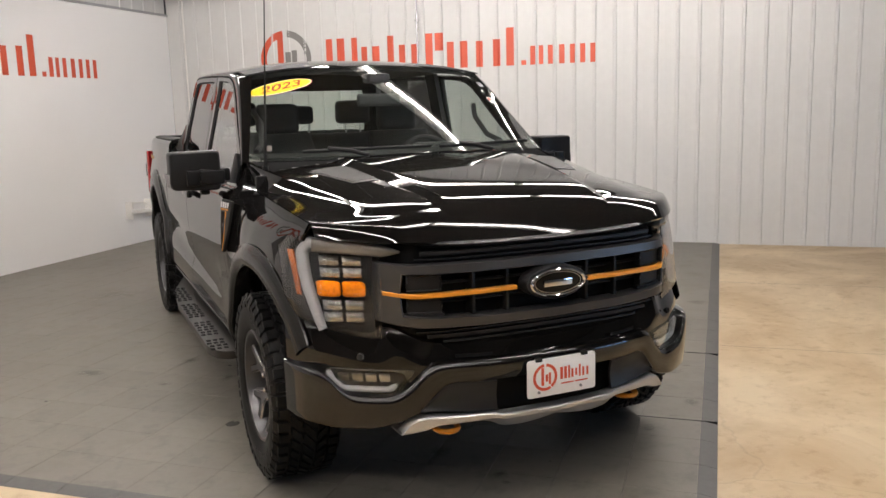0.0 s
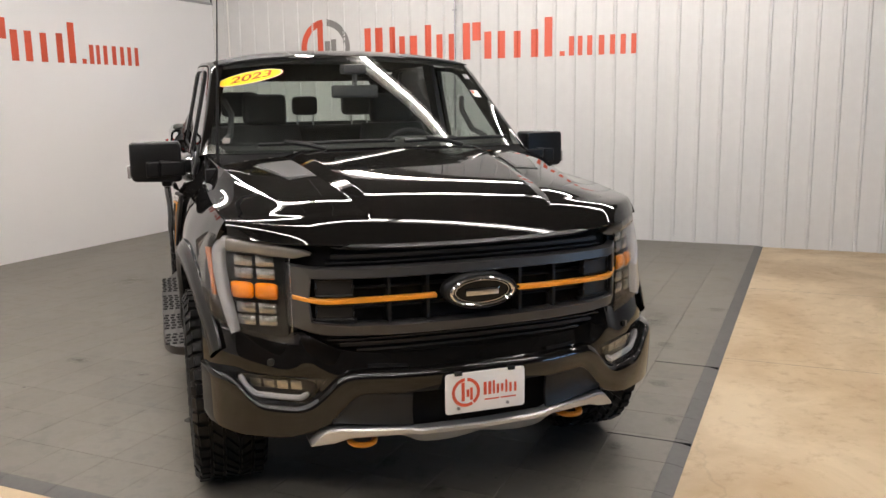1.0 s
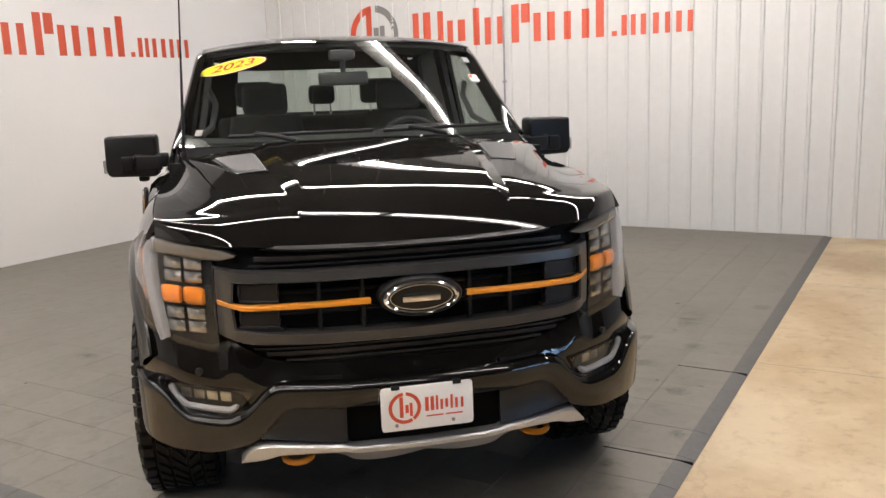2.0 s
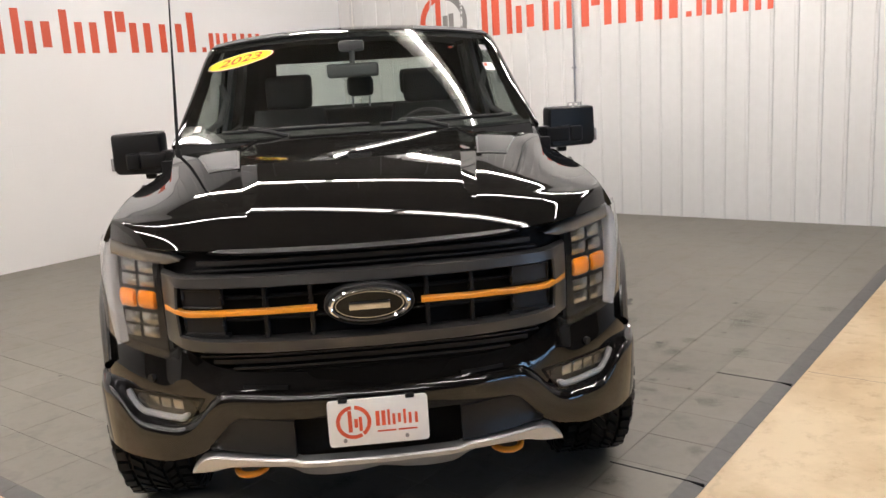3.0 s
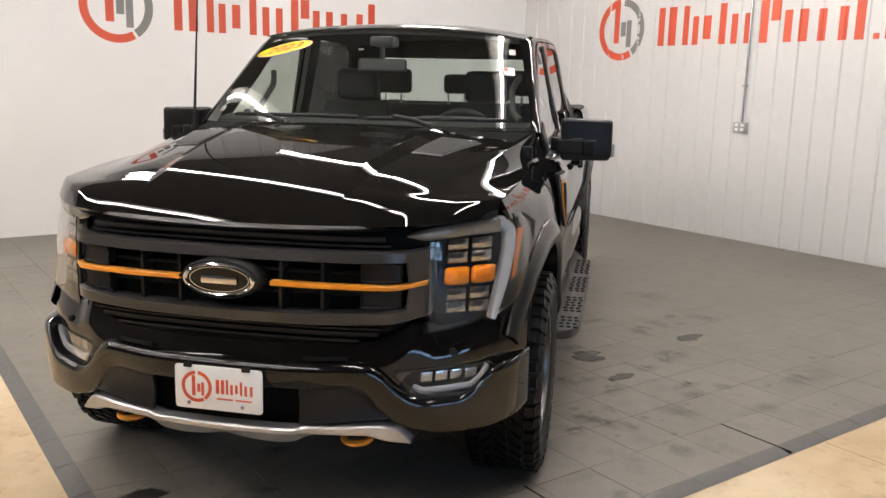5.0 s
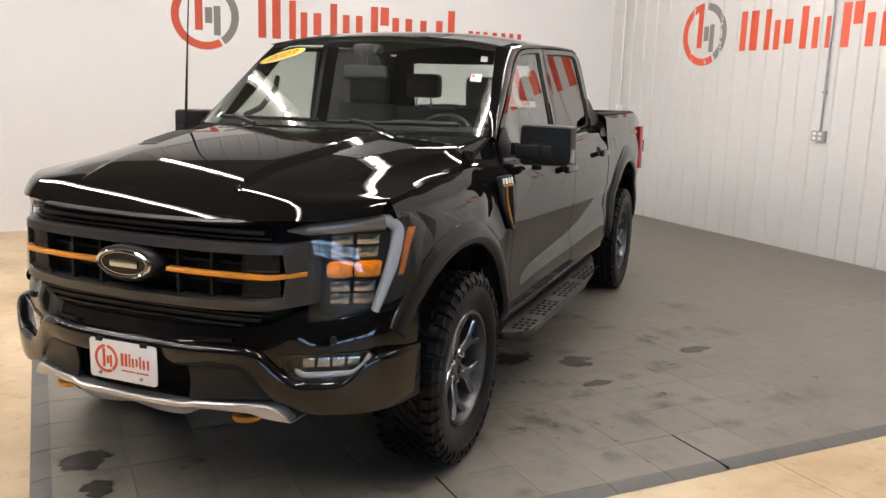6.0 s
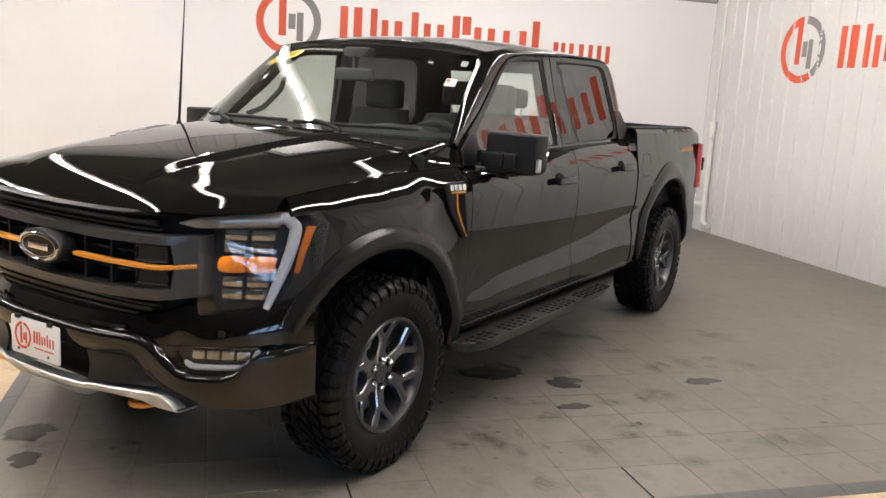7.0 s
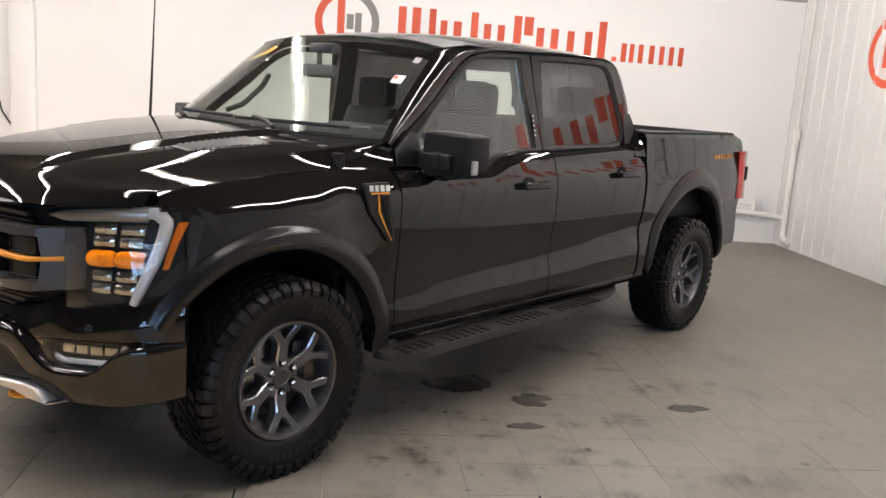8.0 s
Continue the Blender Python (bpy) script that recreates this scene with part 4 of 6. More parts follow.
def ws_point(x_frac, t):
    """Windscreen: x_frac -1..1 across, t 0 at the cowl, 1 at the roof."""
    half = 0.835 + (0.690 - 0.835) * t
    x = x_frac * half
    z = 1.385 + (1.880 - 0.045 * x_frac * x_frac - 1.385) * t
    y = WS_BASE(x) - 0.108 * t ** 2.5 * x * x + (z - 1.385) / 0.675 - 0.021 * math.sin(math.pi * t)
    return Vector((x, y, z))


def build_cab(truck):
    # windscreen with its black border
    rows = [[ws_point(f, t) for f in steps(-1, 1, 32)] for t in steps(0.0, 1.0, 20)]
    ws = part("windscreen", thick(sheet(rows), 0.005), GLASS, truck, "clear windscreen with a yellow oval sticker", 30)
    ws.visible_shadow = False
    band = [[ws_point(f, t) + Vector((0, 0.012, -0.010)) for f in steps(-1, 1, 24)] for t in steps(0.955, 1.0, 3)]
    part("top_band", thick(sheet(band), 0.002), VOID, ws, "black band along the glass")
    band = [[ws_point(f, t) + Vector((0, 0.012, -0.010)) for f in steps(-1, 1, 24)] for t in steps(0.0, 0.05, 2)]
    part("bottom_band", thick(sheet(band), 0.002), VOID, ws, "black band along the glass")
    # roof between the two drip lines, and the pillars that run on as side rails
    corner = ws_point(1.0, 1.0)

    def drip(y):
        rise = hermite(y, ((1.30, 0.0), (1.45, 0.018), (1.6, 0.033), (1.9, 0.046), (2.3, 0.056), (2.6, 0.058), (2.75, 0.050), (2.84, 0.028), (2.90, -0.02)))
        return Vector((corner.x + 0.012 * min(1.0, max(0.0, y - corner.y) / 0.3) - 0.03 * max(0.0, (y - 2.0) / 0.9) ** 2, y, corner.z + rise))
    rows = []
    for k in range(37):
        s0 = k / 36
        row = []
        for f in steps(-1, 1, 40):
            a = ws_point(f, 1.0)
            g = drip(corner.y + (2.90 - corner.y) * s0)
            y = a.y + (2.93 - a.y) * s0
            front = hermite(s0, ((0, 0.0), (0.06, 0.30), (0.16, 0.62), (0.30, 0.88), (0.45, 1.0), (0.85, 1.0), (0.94, 0.78), (1.0, 0.35)))
            bulge = (1.946 - a.z) * front if s0 < 0.45 else (1.946 - ws_point(f, 1.0).z) * front
            z0 = a.z + 0.002
            mid = z0 + bulge
            w = abs(f) ** 3.2
            row.append((f * g.x, y + (g.y - y) * abs(f) ** 6, mid + (g.z + 0.002 - mid) * w))
        rows.append(row)
    part("roof", thick(sheet(rows), -0.004), PAINT, truck, "glossy black cab roof", 35)
    rows = []
    out = [p for p in cab_top_outline() if p[0] < 2.88]
    line = resample([(glass_x(z) + 0.006, y, z) for y, z in out], 64, closed=False)
    for p in line:
        if p.y < 1.37:
            g = ws_point(1.0, min(1.0, max(0.0, (p.z - 1.352) / (1.812 - 1.352))))
        else:
            g = drip(corner.y + (p.y - 1.37) * (2.88 - corner.y) / 1.51)
        row = []
        for s1 in steps(0, 1, 10):
            q = g.lerp(p, s1)
            q.x += 0.022 * math.sin(math.pi * s1)
            q.z += 0.006 * math.sin(math.pi * s1)
            q.y -= 0.010 * math.sin(math.pi * s1) * (1 if p.y < 1.3 else 0)
            row.append(tuple(q))
        rows.append(row)
    both("windscreen_pillar", thick(sheet(rows), -0.006), PAINT, truck, "glossy black windscreen pillar and roof rail", 35)

    def on_glass(y, z, d=0.0):
        return (glass_x(z) + d, y, z)
    # door window frames, each a ring round its glass
    o1 = [(0.735, 1.345), (0.86, 1.43), (1.02, 1.541), (1.12, 1.622), (1.22, 1.706), (1.29, 1.758), (1.37, 1.802), (1.45, 1.824), (1.55, 1.836), (1.75, 1.847), (1.890, 1.854),
          (1.905, 1.70), (1.925, 1.50), (1.932, 1.332), (1.70, 1.326), (1.52, 1.298), (1.36, 1.252), (1.26, 1.246), (0.9, 1.252), (0.73, 1.256)]
    i1 = [(0.86, 1.352), (0.94, 1.42), (1.06, 1.526), (1.15, 1.60), (1.235, 1.683), (1.30, 1.738), (1.38, 1.782), (1.46, 1.801), (1.55, 1.808), (1.70, 1.817), (1.770, 1.820),
          (1.795, 1.66), (1.825, 1.48), (1.852, 1.352), (1.70, 1.345), (1.535, 1.320), (1.385, 1.275), (1.27, 1.266), (0.95, 1.272), (0.835, 1.278)]
    o2 = [(1.905, 1.854), (2.2, 1.866), (2.5, 1.874), (2.70, 1.876), (2.79, 1.866), (2.855, 1.832), (2.893, 1.785), (2.935, 1.685), (2.955, 1.60), (2.958, 1.45),
          (2.958, 1.362), (2.70, 1.353), (2.3, 1.343), (1.940, 1.333), (1.93, 1.50), (1.915, 1.70)]
    i2 = [(2.005, 1.822), (2.25, 1.832), (2.5, 1.839), (2.62, 1.839), (2.69, 1.828), (2.728, 1.798), (2.752, 1.74), (2.79, 1.63), (2.82, 1.53), (2.846, 1.442),
          (2.800, 1.388), (2.65, 1.375), (2.3, 1.365), (1.985, 1.356), (1.988, 1.50), (1.995, 1.70)]
    for name, o, i, mat, lab in (("front", o1, i1, SIDE_GLASS, "lightly tinted front door window"), ("rear", o2, i2, PRIVACY, "dark tinted rear door window")):
        mid = [((a[0] * 0.25 + b[0] * 0.75), (a[1] * 0.25 + b[1] * 0.75)) for a, b in zip(o, i)]
        n = len(o)
        rows = [[on_glass(y, z, 0.010) for y, z in o], [on_glass(y, z, 0.012) for y, z in mid]]
        both("window_frame", thick(sheet(rows, closed=True), 0.045), PAINT, truck, "black door window frame", 35)
        rows = [[on_glass(y, z, 0.009) for y, z in mid], [on_glass(y, z, 0.004) for y, z in i]]
        both("window_seal", thick(sheet(rows, closed=True), 0.02), MATTE, truck, "matt black window seal", 35)
        for side in (1, -1):
            cy, cz = sum(p[0] for p in i) / len(i), sum(p[1] for p in i) / len(i)
            loop = resample([(0, y, z) for y, z in i], 64)
            rows = []
            for k in (1.0, 0.8, 0.6, 0.4, 0.2, 0.03):
                rows.append([(side * glass_x(cz + (p.z - cz) * k), cy + (p.y - cy) * k, cz + (p.z - cz) * k) for p in loop])
            one = sheet(rows, closed=True)
            one.faces.new([one.verts.new(p) for p in rows[-1]])
            thick(one, 0.004)
            win = part("door_window", one, mat, truck, lab)
            win.visible_shadow = False
    # cab corner behind the rear door, and the back with its window
    rows = []
    for y, z in [(y, z) for y, z in cab_top_outline() if y > 2.84]:
        g = glass_x(z)
        rows.append([(g + 0.012, y - 0.045, z), (g + 0.012, y - 0.012, z), (g + 0.006, y, z), (g - 0.03, y + 0.035, z), (g - 0.10, y + 0.05, z)])
    for z, x in ((1.375, 0.868), (1.362, 0.905), (1.335, 0.935), (1.285, 0.958), (1.18, 0.978), (0.9, 0.975), (0.6, 0.972), (0.52, 0.955)):
        rows.append([(x, 2.9605, z), (x, 2.966, z), (x - 0.006, 2.974, z), (x - 0.05, 3.0, z), (x - 0.10, 3.02, z)])
    both("cab_corner", thick(sheet(rows), -0.02), PAINT, truck, "glossy black rear cab pillar", 40)
    rows = []                                 # the pillar's foot spreads into the body's shoulder
    for z in steps(1.30, 1.56, 14):
        wide = hermite(z, ((1.30, 0.962), (1.36, 0.940), (1.42, 0.895), (1.48, 0.858), (1.56, glass_x(1.56) + 0.016)))
        near = glass_x(z) + 0.014 if z > 1.372 else hermite(z, ((1.30, 0.950), (1.34, 0.925), (1.372, glass_x(1.372) + 0.014)))
        end = min(2.976, hermite(z, ((1.42, 2.976), (1.56, 2.964), (1.66, 2.945))))
        rows.append([(near + (wide - near) * (k / 10) ** 1.6, 2.868 + (end - 2.868) * k / 10, z) for k in range(11)] + [(wide - 0.02, end + 0.006, z), (wide - 0.10, end + 0.02, z)])
    both("pillar_foot", thick(sheet(rows), -0.01), PAINT, truck, "glossy black foot of the rear pillar", 40)
    o = [(-0.74, 1.26), (0.74, 1.26), (0.68, 1.90), (-0.68, 1.90)]
    i = [(-0.60, 1.44), (0.60, 1.44), (0.555, 1.80), (-0.555, 1.80)]
    back = lambda x, z, d=0.0: (x, 3.105 - (z - 1.40) * 0.40 - 0.10 * x * x + d, z)
    oo, ii = resample([back(*p) for p in o], 48), resample([back(*p) for p in i], 48)
    part("cab_back", thick(sheet([oo, ii], closed=True), 0.03), PAINT, truck, "black back wall of the cab")
    one = bmesh.new()
    rows = [[back(f * (0.61 - 0.045 * t), 1.43 + 0.38 * t, -0.01) for f in steps(-1, 1, 12)] for t in steps(0, 1, 6)]
    rw = part("rear_window", thick(sheet(rows), 0.004), SIDE_GLASS, truck, "clear rear window of the cab")
    rw.visible_shadow = False
    part("cab_lower_back", box(-0.90, 0.90, 3.02, 3.06, 0.55, 1.30, 0.01), MATTE, truck, "black lower back of the cab")
    part("cab_tub", thick(sheet([[(-0.90, y, 1.20), (-0.92, y, 0.60), (-0.85, y, 0.50), (0.85, y, 0.50), (0.92, y, 0.60), (0.90, y, 1.20)] for y in (0.45, 1.5, 3.0)]), 0.01), CABIN, truck, "black cabin floor and side lining")
    part("firewall", box(-0.86, 0.86, 0.42, 0.46, 0.50, 1.33, 0.01), VOID, truck)
    # cowl panel with slots at the foot of the windscreen
    rows = []
    for k, d in ((0, -0.002), (1, 0.0), (2, -0.004)):
        row = []
        for f in steps(-1, 1, 40):
            x = f * 0.845
            a, b = hood_y(x, 0.0) + 0.004, WS_BASE(x) + 0.03
            y = a + (max(b, a + 0.03) - a) * k / 2
            z0, z1 = hood_z(x, 0.0) - 0.018, 1.392
            row.append((x, y, z0 + (z1 - z0) * k / 2 + d))
        rows.append(row)
    cowl = part("cowl", thick(sheet(rows), -0.01), COWL, truck, "black cowl panel with grille slots", 35)
    for k in range(26):
        x = -0.72 + 1.44 * k / 25
        a = hood_y(x, 0.0) + 0.016
        w = max(0.02, WS_BASE(x) - a)
        zz = hood_z(x, 0.0) - 0.008
        one = box(x - 0.017, x + 0.017, a, a + min(0.05, w * 0.7), zz - 0.004, zz + 0.004, 0.002)
        part("cowl_rib", one, GREY_BAR if k % 2 else VOID, cowl)
    # wipers
    for x0, x1, t1 in ((-0.60, 0.05, 0.055), (0.10, 0.72, 0.05)):
        wip = part("wiper", tube([ws_point(x / 0.83, 0.055 + 0.01 * math.sin(3 * (x - x0))) + Vector((0, -0.028, 0.018)) for x in steps(x0, x1, 10)], 0.009, 8), MATTE, truck, "black windscreen wiper")
        p0 = Vector((x0 + 0.30, WS_BASE(x0 + 0.30) - 0.045, 1.405))
        part("wiper_arm", tube([p0, p0 + Vector((-0.08, 0.02, 0.022)), ws_point((x0 + 0.12) / 0.83, 0.06) + Vector((0, -0.03, 0.028))], 0.011, 8), MATTE, wip)
    # stickers on the glass
    st = Vector((-0.560, 1.075, 1.750))
    ax = (Vector((-0.389, 1.050, 1.782)) - Vector((-0.731, 1.118, 1.713))).normalized()
    nrm = Vector((-0.28, -0.52, 0.80)).normalized()
    nrm = (nrm - ax * nrm.dot(ax)).normalized()
    upv = nrm.cross(ax).normalized()
    if upv.z < 0:
        upv = -upv
    def oval(a, b, lift, n=48):
        return [st + ax * a * math.cos(k * math.tau / n) + upv * b * math.sin(k * math.tau / n) + nrm * lift for k in range(n)]
    sk = part("sticker", plate(oval(0.180, 0.060, 0.010), nrm * 0.001), DARK_RED, ws, "yellow oval year sticker with a red rim")
    part("sticker_rim", plate(oval(0.176, 0.057, 0.0112), nrm * 0.0008), WHITE, ws)
    part("sticker_face", plate(oval(0.170, 0.052, 0.0122), nrm * 0.0008), YELLOW, ws, "yellow oval sticker face")
    cu = bpy.data.curves.new("year", "FONT")
    cu.body, cu.size, cu.align_x, cu.align_y, cu.extrude, cu.shear, cu.offset = "2023", 0.088, "CENTER", "CENTER", 0.0004, 0.25, 0.0012
    tmp = new("year", cu)
    mesh = bpy.data.meshes.new_from_object(tmp)
    bpy.data.objects.remove(tmp)
    mesh.materials.clear()
    mesh.materials.append(DARK_RED)
    yr = new("sticker_year", mesh)
    yr.parent = ws
    yr.matrix_local = Matrix.Translation(st + nrm * 0.0136) @ Matrix((ax, upv, nrm)).transposed().to_4x4() @ Matrix.Diagonal((1.28, 0.92, 1, 1))
    tagged(yr, "dark red year number 2023")
    for f, t, w, h, mat in ((0.90, 0.60, 0.055, 0.030, WHITE), (0.93, 0.82, 0.035, 0.022, DRL), (-0.90, 0.13, 0.040, 0.020, SMOKED)):
        c0 = ws_point(f, t)
        e1 = (ws_point(f + 0.02, t) - ws_point(f - 0.02, t)).normalized()
        e2 = (ws_point(f, t + 0.02) - ws_point(f, t - 0.02)).normalized()
        nn = e1.cross(e2).normalized()
        nn = -nn if nn.z < 0 else nn
        q = [c0 + e1 * a * w / 2 + e2 * b * h + nn * 0.003 for a, b in ((-1, -1), (1, -1), (1, 1), (-1, 1))]
        part("label_sticker", plate(q, nn * 0.0006), mat, ws, "small printed label on the glass")
        if mat is WHITE:
            q = [c0 + e1 * a * w / 2 + e2 * b * h + nn * 0.004 for a, b in ((-0.9, 0.0), (-0.2, 0.0), (-0.2, 0.8), (-0.9, 0.8))]
            part("label_mark", plate(q, nn * 0.0005), RED, ws)


def seat(name, x, y, truck, w=0.52, label="black cloth front seat"):
    s = part(name, tidy(box(x - w / 2, x + w / 2, y - 0.25, y + 0.27, 0.80, 1.00, 0.06, segments=3)), CLOTH, truck, label)
    bm = bmesh.new()
    rows = []
    for t in steps(0, 1, 10):
        z = 0.96 + 0.53 * t
        yy = y + 0.22 + 0.16 * t
        hw = (w / 2) * (1.0 - 0.22 * t ** 2)
        rows.append([(x + hw * math.copysign(abs(math.cos(a)) ** 0.5, math.cos(a)), yy + 0.085 * math.copysign(abs(math.sin(a)) ** 0.6, math.sin(a)) * (1 - 0.3 * t), z)
                     for a in [k * math.tau / 20 for k in range(20)]])
    bm = sheet(rows, closed=True)
    for row in (rows[0], rows[-1]):
        bm.faces.new([bm.verts.new(p) for p in row])
    part("backrest", tidy(bm), CLOTH, s)
    headrest(x, y + 0.405, 1.585, s, 0.27, 0.19)
    return s


def headrest(x, y, z, parent, w=0.25, h=0.17):
    one = tidy(box(x - w / 2, x + w / 2, y - 0.05, y + 0.06, z - h / 2, z + h / 2, 0.045, segments=4))
    part("headrest", one, CLOTH, parent)
    for d in (-0.06, 0.06):
        part("headrest_post", tube([(x + d, y, z - h / 2 - 0.10), (x + d, y, z - h / 2 + 0.02)], 0.007, 8), STEEL, parent)


def build_interior(truck):
    rows = []
    for f in steps(-1, 1, 20):
        x = f * 0.80
        y0 = WS_BASE(x) + 0.06
        rows.append([(x, y0, 1.372), (x, y0 + 0.15, 1.395), (x, 0.98, 1.375 + 0.02 * (1 if 0.1 < x < 0.6 else 0)), (x, 1.05, 1.33), (x, 1.04, 1.20), (x, 1.00, 0.95)])
    dash = part("dashboard", thick(sheet(rows), 0.02), DASH, truck, "charcoal dashboard", 40)
    part("screen", box(-0.16, 0.16, 1.03, 1.05, 1.12, 1.30, 0.008), VOID, dash)
    part("instrument_hood", tidy(box(0.20, 0.56, 0.90, 1.06, 1.37, 1.43, 0.03, segments=3)), CABIN, dash)
    c, r = Vector((0.38, 1.22, 1.28)), 0.19
    n1, n2 = Vector((1, 0, 0)), Vector((0, 0.42, 0.907))
    wheel = part("steering_wheel", tube([c + r * (math.cos(k * math.tau / 32) * n1 + math.sin(k * math.tau / 32) * n2) for k in range(32)], 0.016, 8, closed=True), CABIN, truck, "black steering wheel")
    part("wheel_hub", tidy(box(0.31, 0.45, 1.16, 1.22, 1.22, 1.33, 0.03, segments=3)), CABIN, wheel)
    for dx in (-1, 1):
        part("wheel_spoke", tube([c + Vector((dx * 0.06, -0.02, 0.0)), c + Vector((dx * 0.185, 0, 0.02))], 0.014, 8), CABIN, wheel)
    seat("front_seat", 0.42, 1.45, truck)
    seat("front_seat", -0.40, 1.45, truck)
    bench = part("rear_bench", tidy(box(-0.72, 0.72, 2.30, 2.85, 0.80, 1.02, 0.05, segments=3)), CLOTH, truck, "black cloth rear bench")
    part("backrest", tidy(box(-0.72, 0.72, 2.80, 2.95, 0.98, 1.46, 0.05, segments=3)), CLOTH, bench)
    for x in (-0.45, 0.45):
        headrest(x, 2.88, 1.62, bench, 0.27, 0.18)
    headrest(0.03, 2.88, 1.605, bench, 0.19, 0.14)
    part("console", tidy(box(-0.14, 0.14, 1.0, 1.75, 0.75, 1.08, 0.04, segments=3)), CABIN, truck)
    one = sheet([[(f * (glass_x(1.86) - 0.02), y, 1.915 - 0.05 * abs(f) ** 3 - (0.03 if y < 1.3 else 0)) for f in steps(-1, 1, 12)] for y in (1.20, 1.4, 2.0, 2.8)])
    part("headliner", thick(one, -0.006), CABIN, truck, "dark grey headliner")
    for side in (-1, 1):
        part("grab_handle", tube([(side * (glass_x(1.45) - 0.09), 0.95, 1.42), (side * (glass_x(1.5) - 0.13), 1.03, 1.46), (side * (glass_x(1.6) - 0.13), 1.15, 1.57), (side * (glass_x(1.65) - 0.09), 1.22, 1.64)],
                                 0.016, 8), CABIN, truck, "black grab handle on the windscreen pillar")
        rows = [[(side * (glass_x(z) - 0.035), y + dy, z) for dy in (-0.075, 0.075)] for y, z in ((1.90, 1.20), (1.885, 1.5), (1.86, 1.86))]
        part("centre_pillar", thick(sheet(rows), 0.03), CABIN, truck, "dark centre pillar trim")
        part("door_lining", box(min(side * 0.84, side * 0.88), max(side * 0.84, side * 0.88), 0.75, 2.9, 0.8, 1.24, 0.01), CABIN, truck)
    rv = part("inside_mirror", tidy(box(-0.135, 0.125, 1.015, 1.05, 1.645, 1.715, 0.018, segments=3)), CABIN, truck, "black inside mirror hanging from the glass")
    part("mirror_stem", tube([(-0.005, 1.03, 1.71), (-0.005, 1.03, 1.79)], 0.014, 8), CABIN, rv)
    part("sensor_cover", tidy(box(-0.07, 0.06, 1.00, 1.13, 1.775, 1.83, 0.02, segments=2)), CABIN, rv)


def build_bed(truck):
    part("bed_floor", box(-0.80, 0.80, 3.08, 4.66, 0.80, 0.84, 0.004), MATTE, truck, "black cargo bed floor")
    part("bed_front", box(-0.86, 0.86, 3.075, 3.12, 0.84, 1.42, 0.008), MATTE, truck, "black cargo bed front wall")
    for side in (-1, 1):
        one = box(min(side * 0.80, side * 0.86), max(side * 0.80, side * 0.86), 3.12, 4.64, 0.84, 1.425, 0.008)
        part("bed_lining", one, MATTE, truck, "black cargo bed inner wall")
        rows = [[(side * (x * taper(y)), y, z - (0.03 if y > 4.6 else 0)) for x, z in ((0.80, 1.430), (0.805, 1.458), (0.88, 1.460), (0.915, 1.452))] for y in steps(3.0, 4.655, 10)]
        part("bed_rail", thick(sheet(rows), 0.006), MATTE, truck, "matt black bed rail cap")
    gate = part("tailgate", box(-0.82, 0.82, 4.655, 4.72, 0.70, 1.425, 0.012), PAINT, truck, "glossy black tailgate")
    part("gate_cap", box(-0.81, 0.81, 4.65, 4.73, 1.418, 1.452, 0.010), MATTE, gate)
    part("rear_bumper", tidy(box(-0.88, 0.88, 4.62, 4.82, 0.58, 0.76, 0.05, segments=3)), PAINT, truck, "black rear bumper")
    for side in (-1, 1):
        rows = []
        for t in steps(0, 1, 8):
            z = 0.945 + 0.375 * t
            lean = 0.045 * (1 - t)
            rows.append([(side * x, y + lean, z) for x, y in ((0.958, 4.535), (0.970, 4.555), (0.972, 4.61), (0.966, 4.66), (0.938, 4.705), (0.86, 4.725), (0.83, 4.72))])
        tl = part("tail_lamp", thick(sheet(rows), 0.012), TAIL_RED, truck, "red tail lamp")
        part("lamp_sensor", box(min(side * 0.964, side * 0.974), max(side * 0.964, side * 0.974), 4.668, 4.70, 1.09, 1.20, 0.003), VOID, tl)


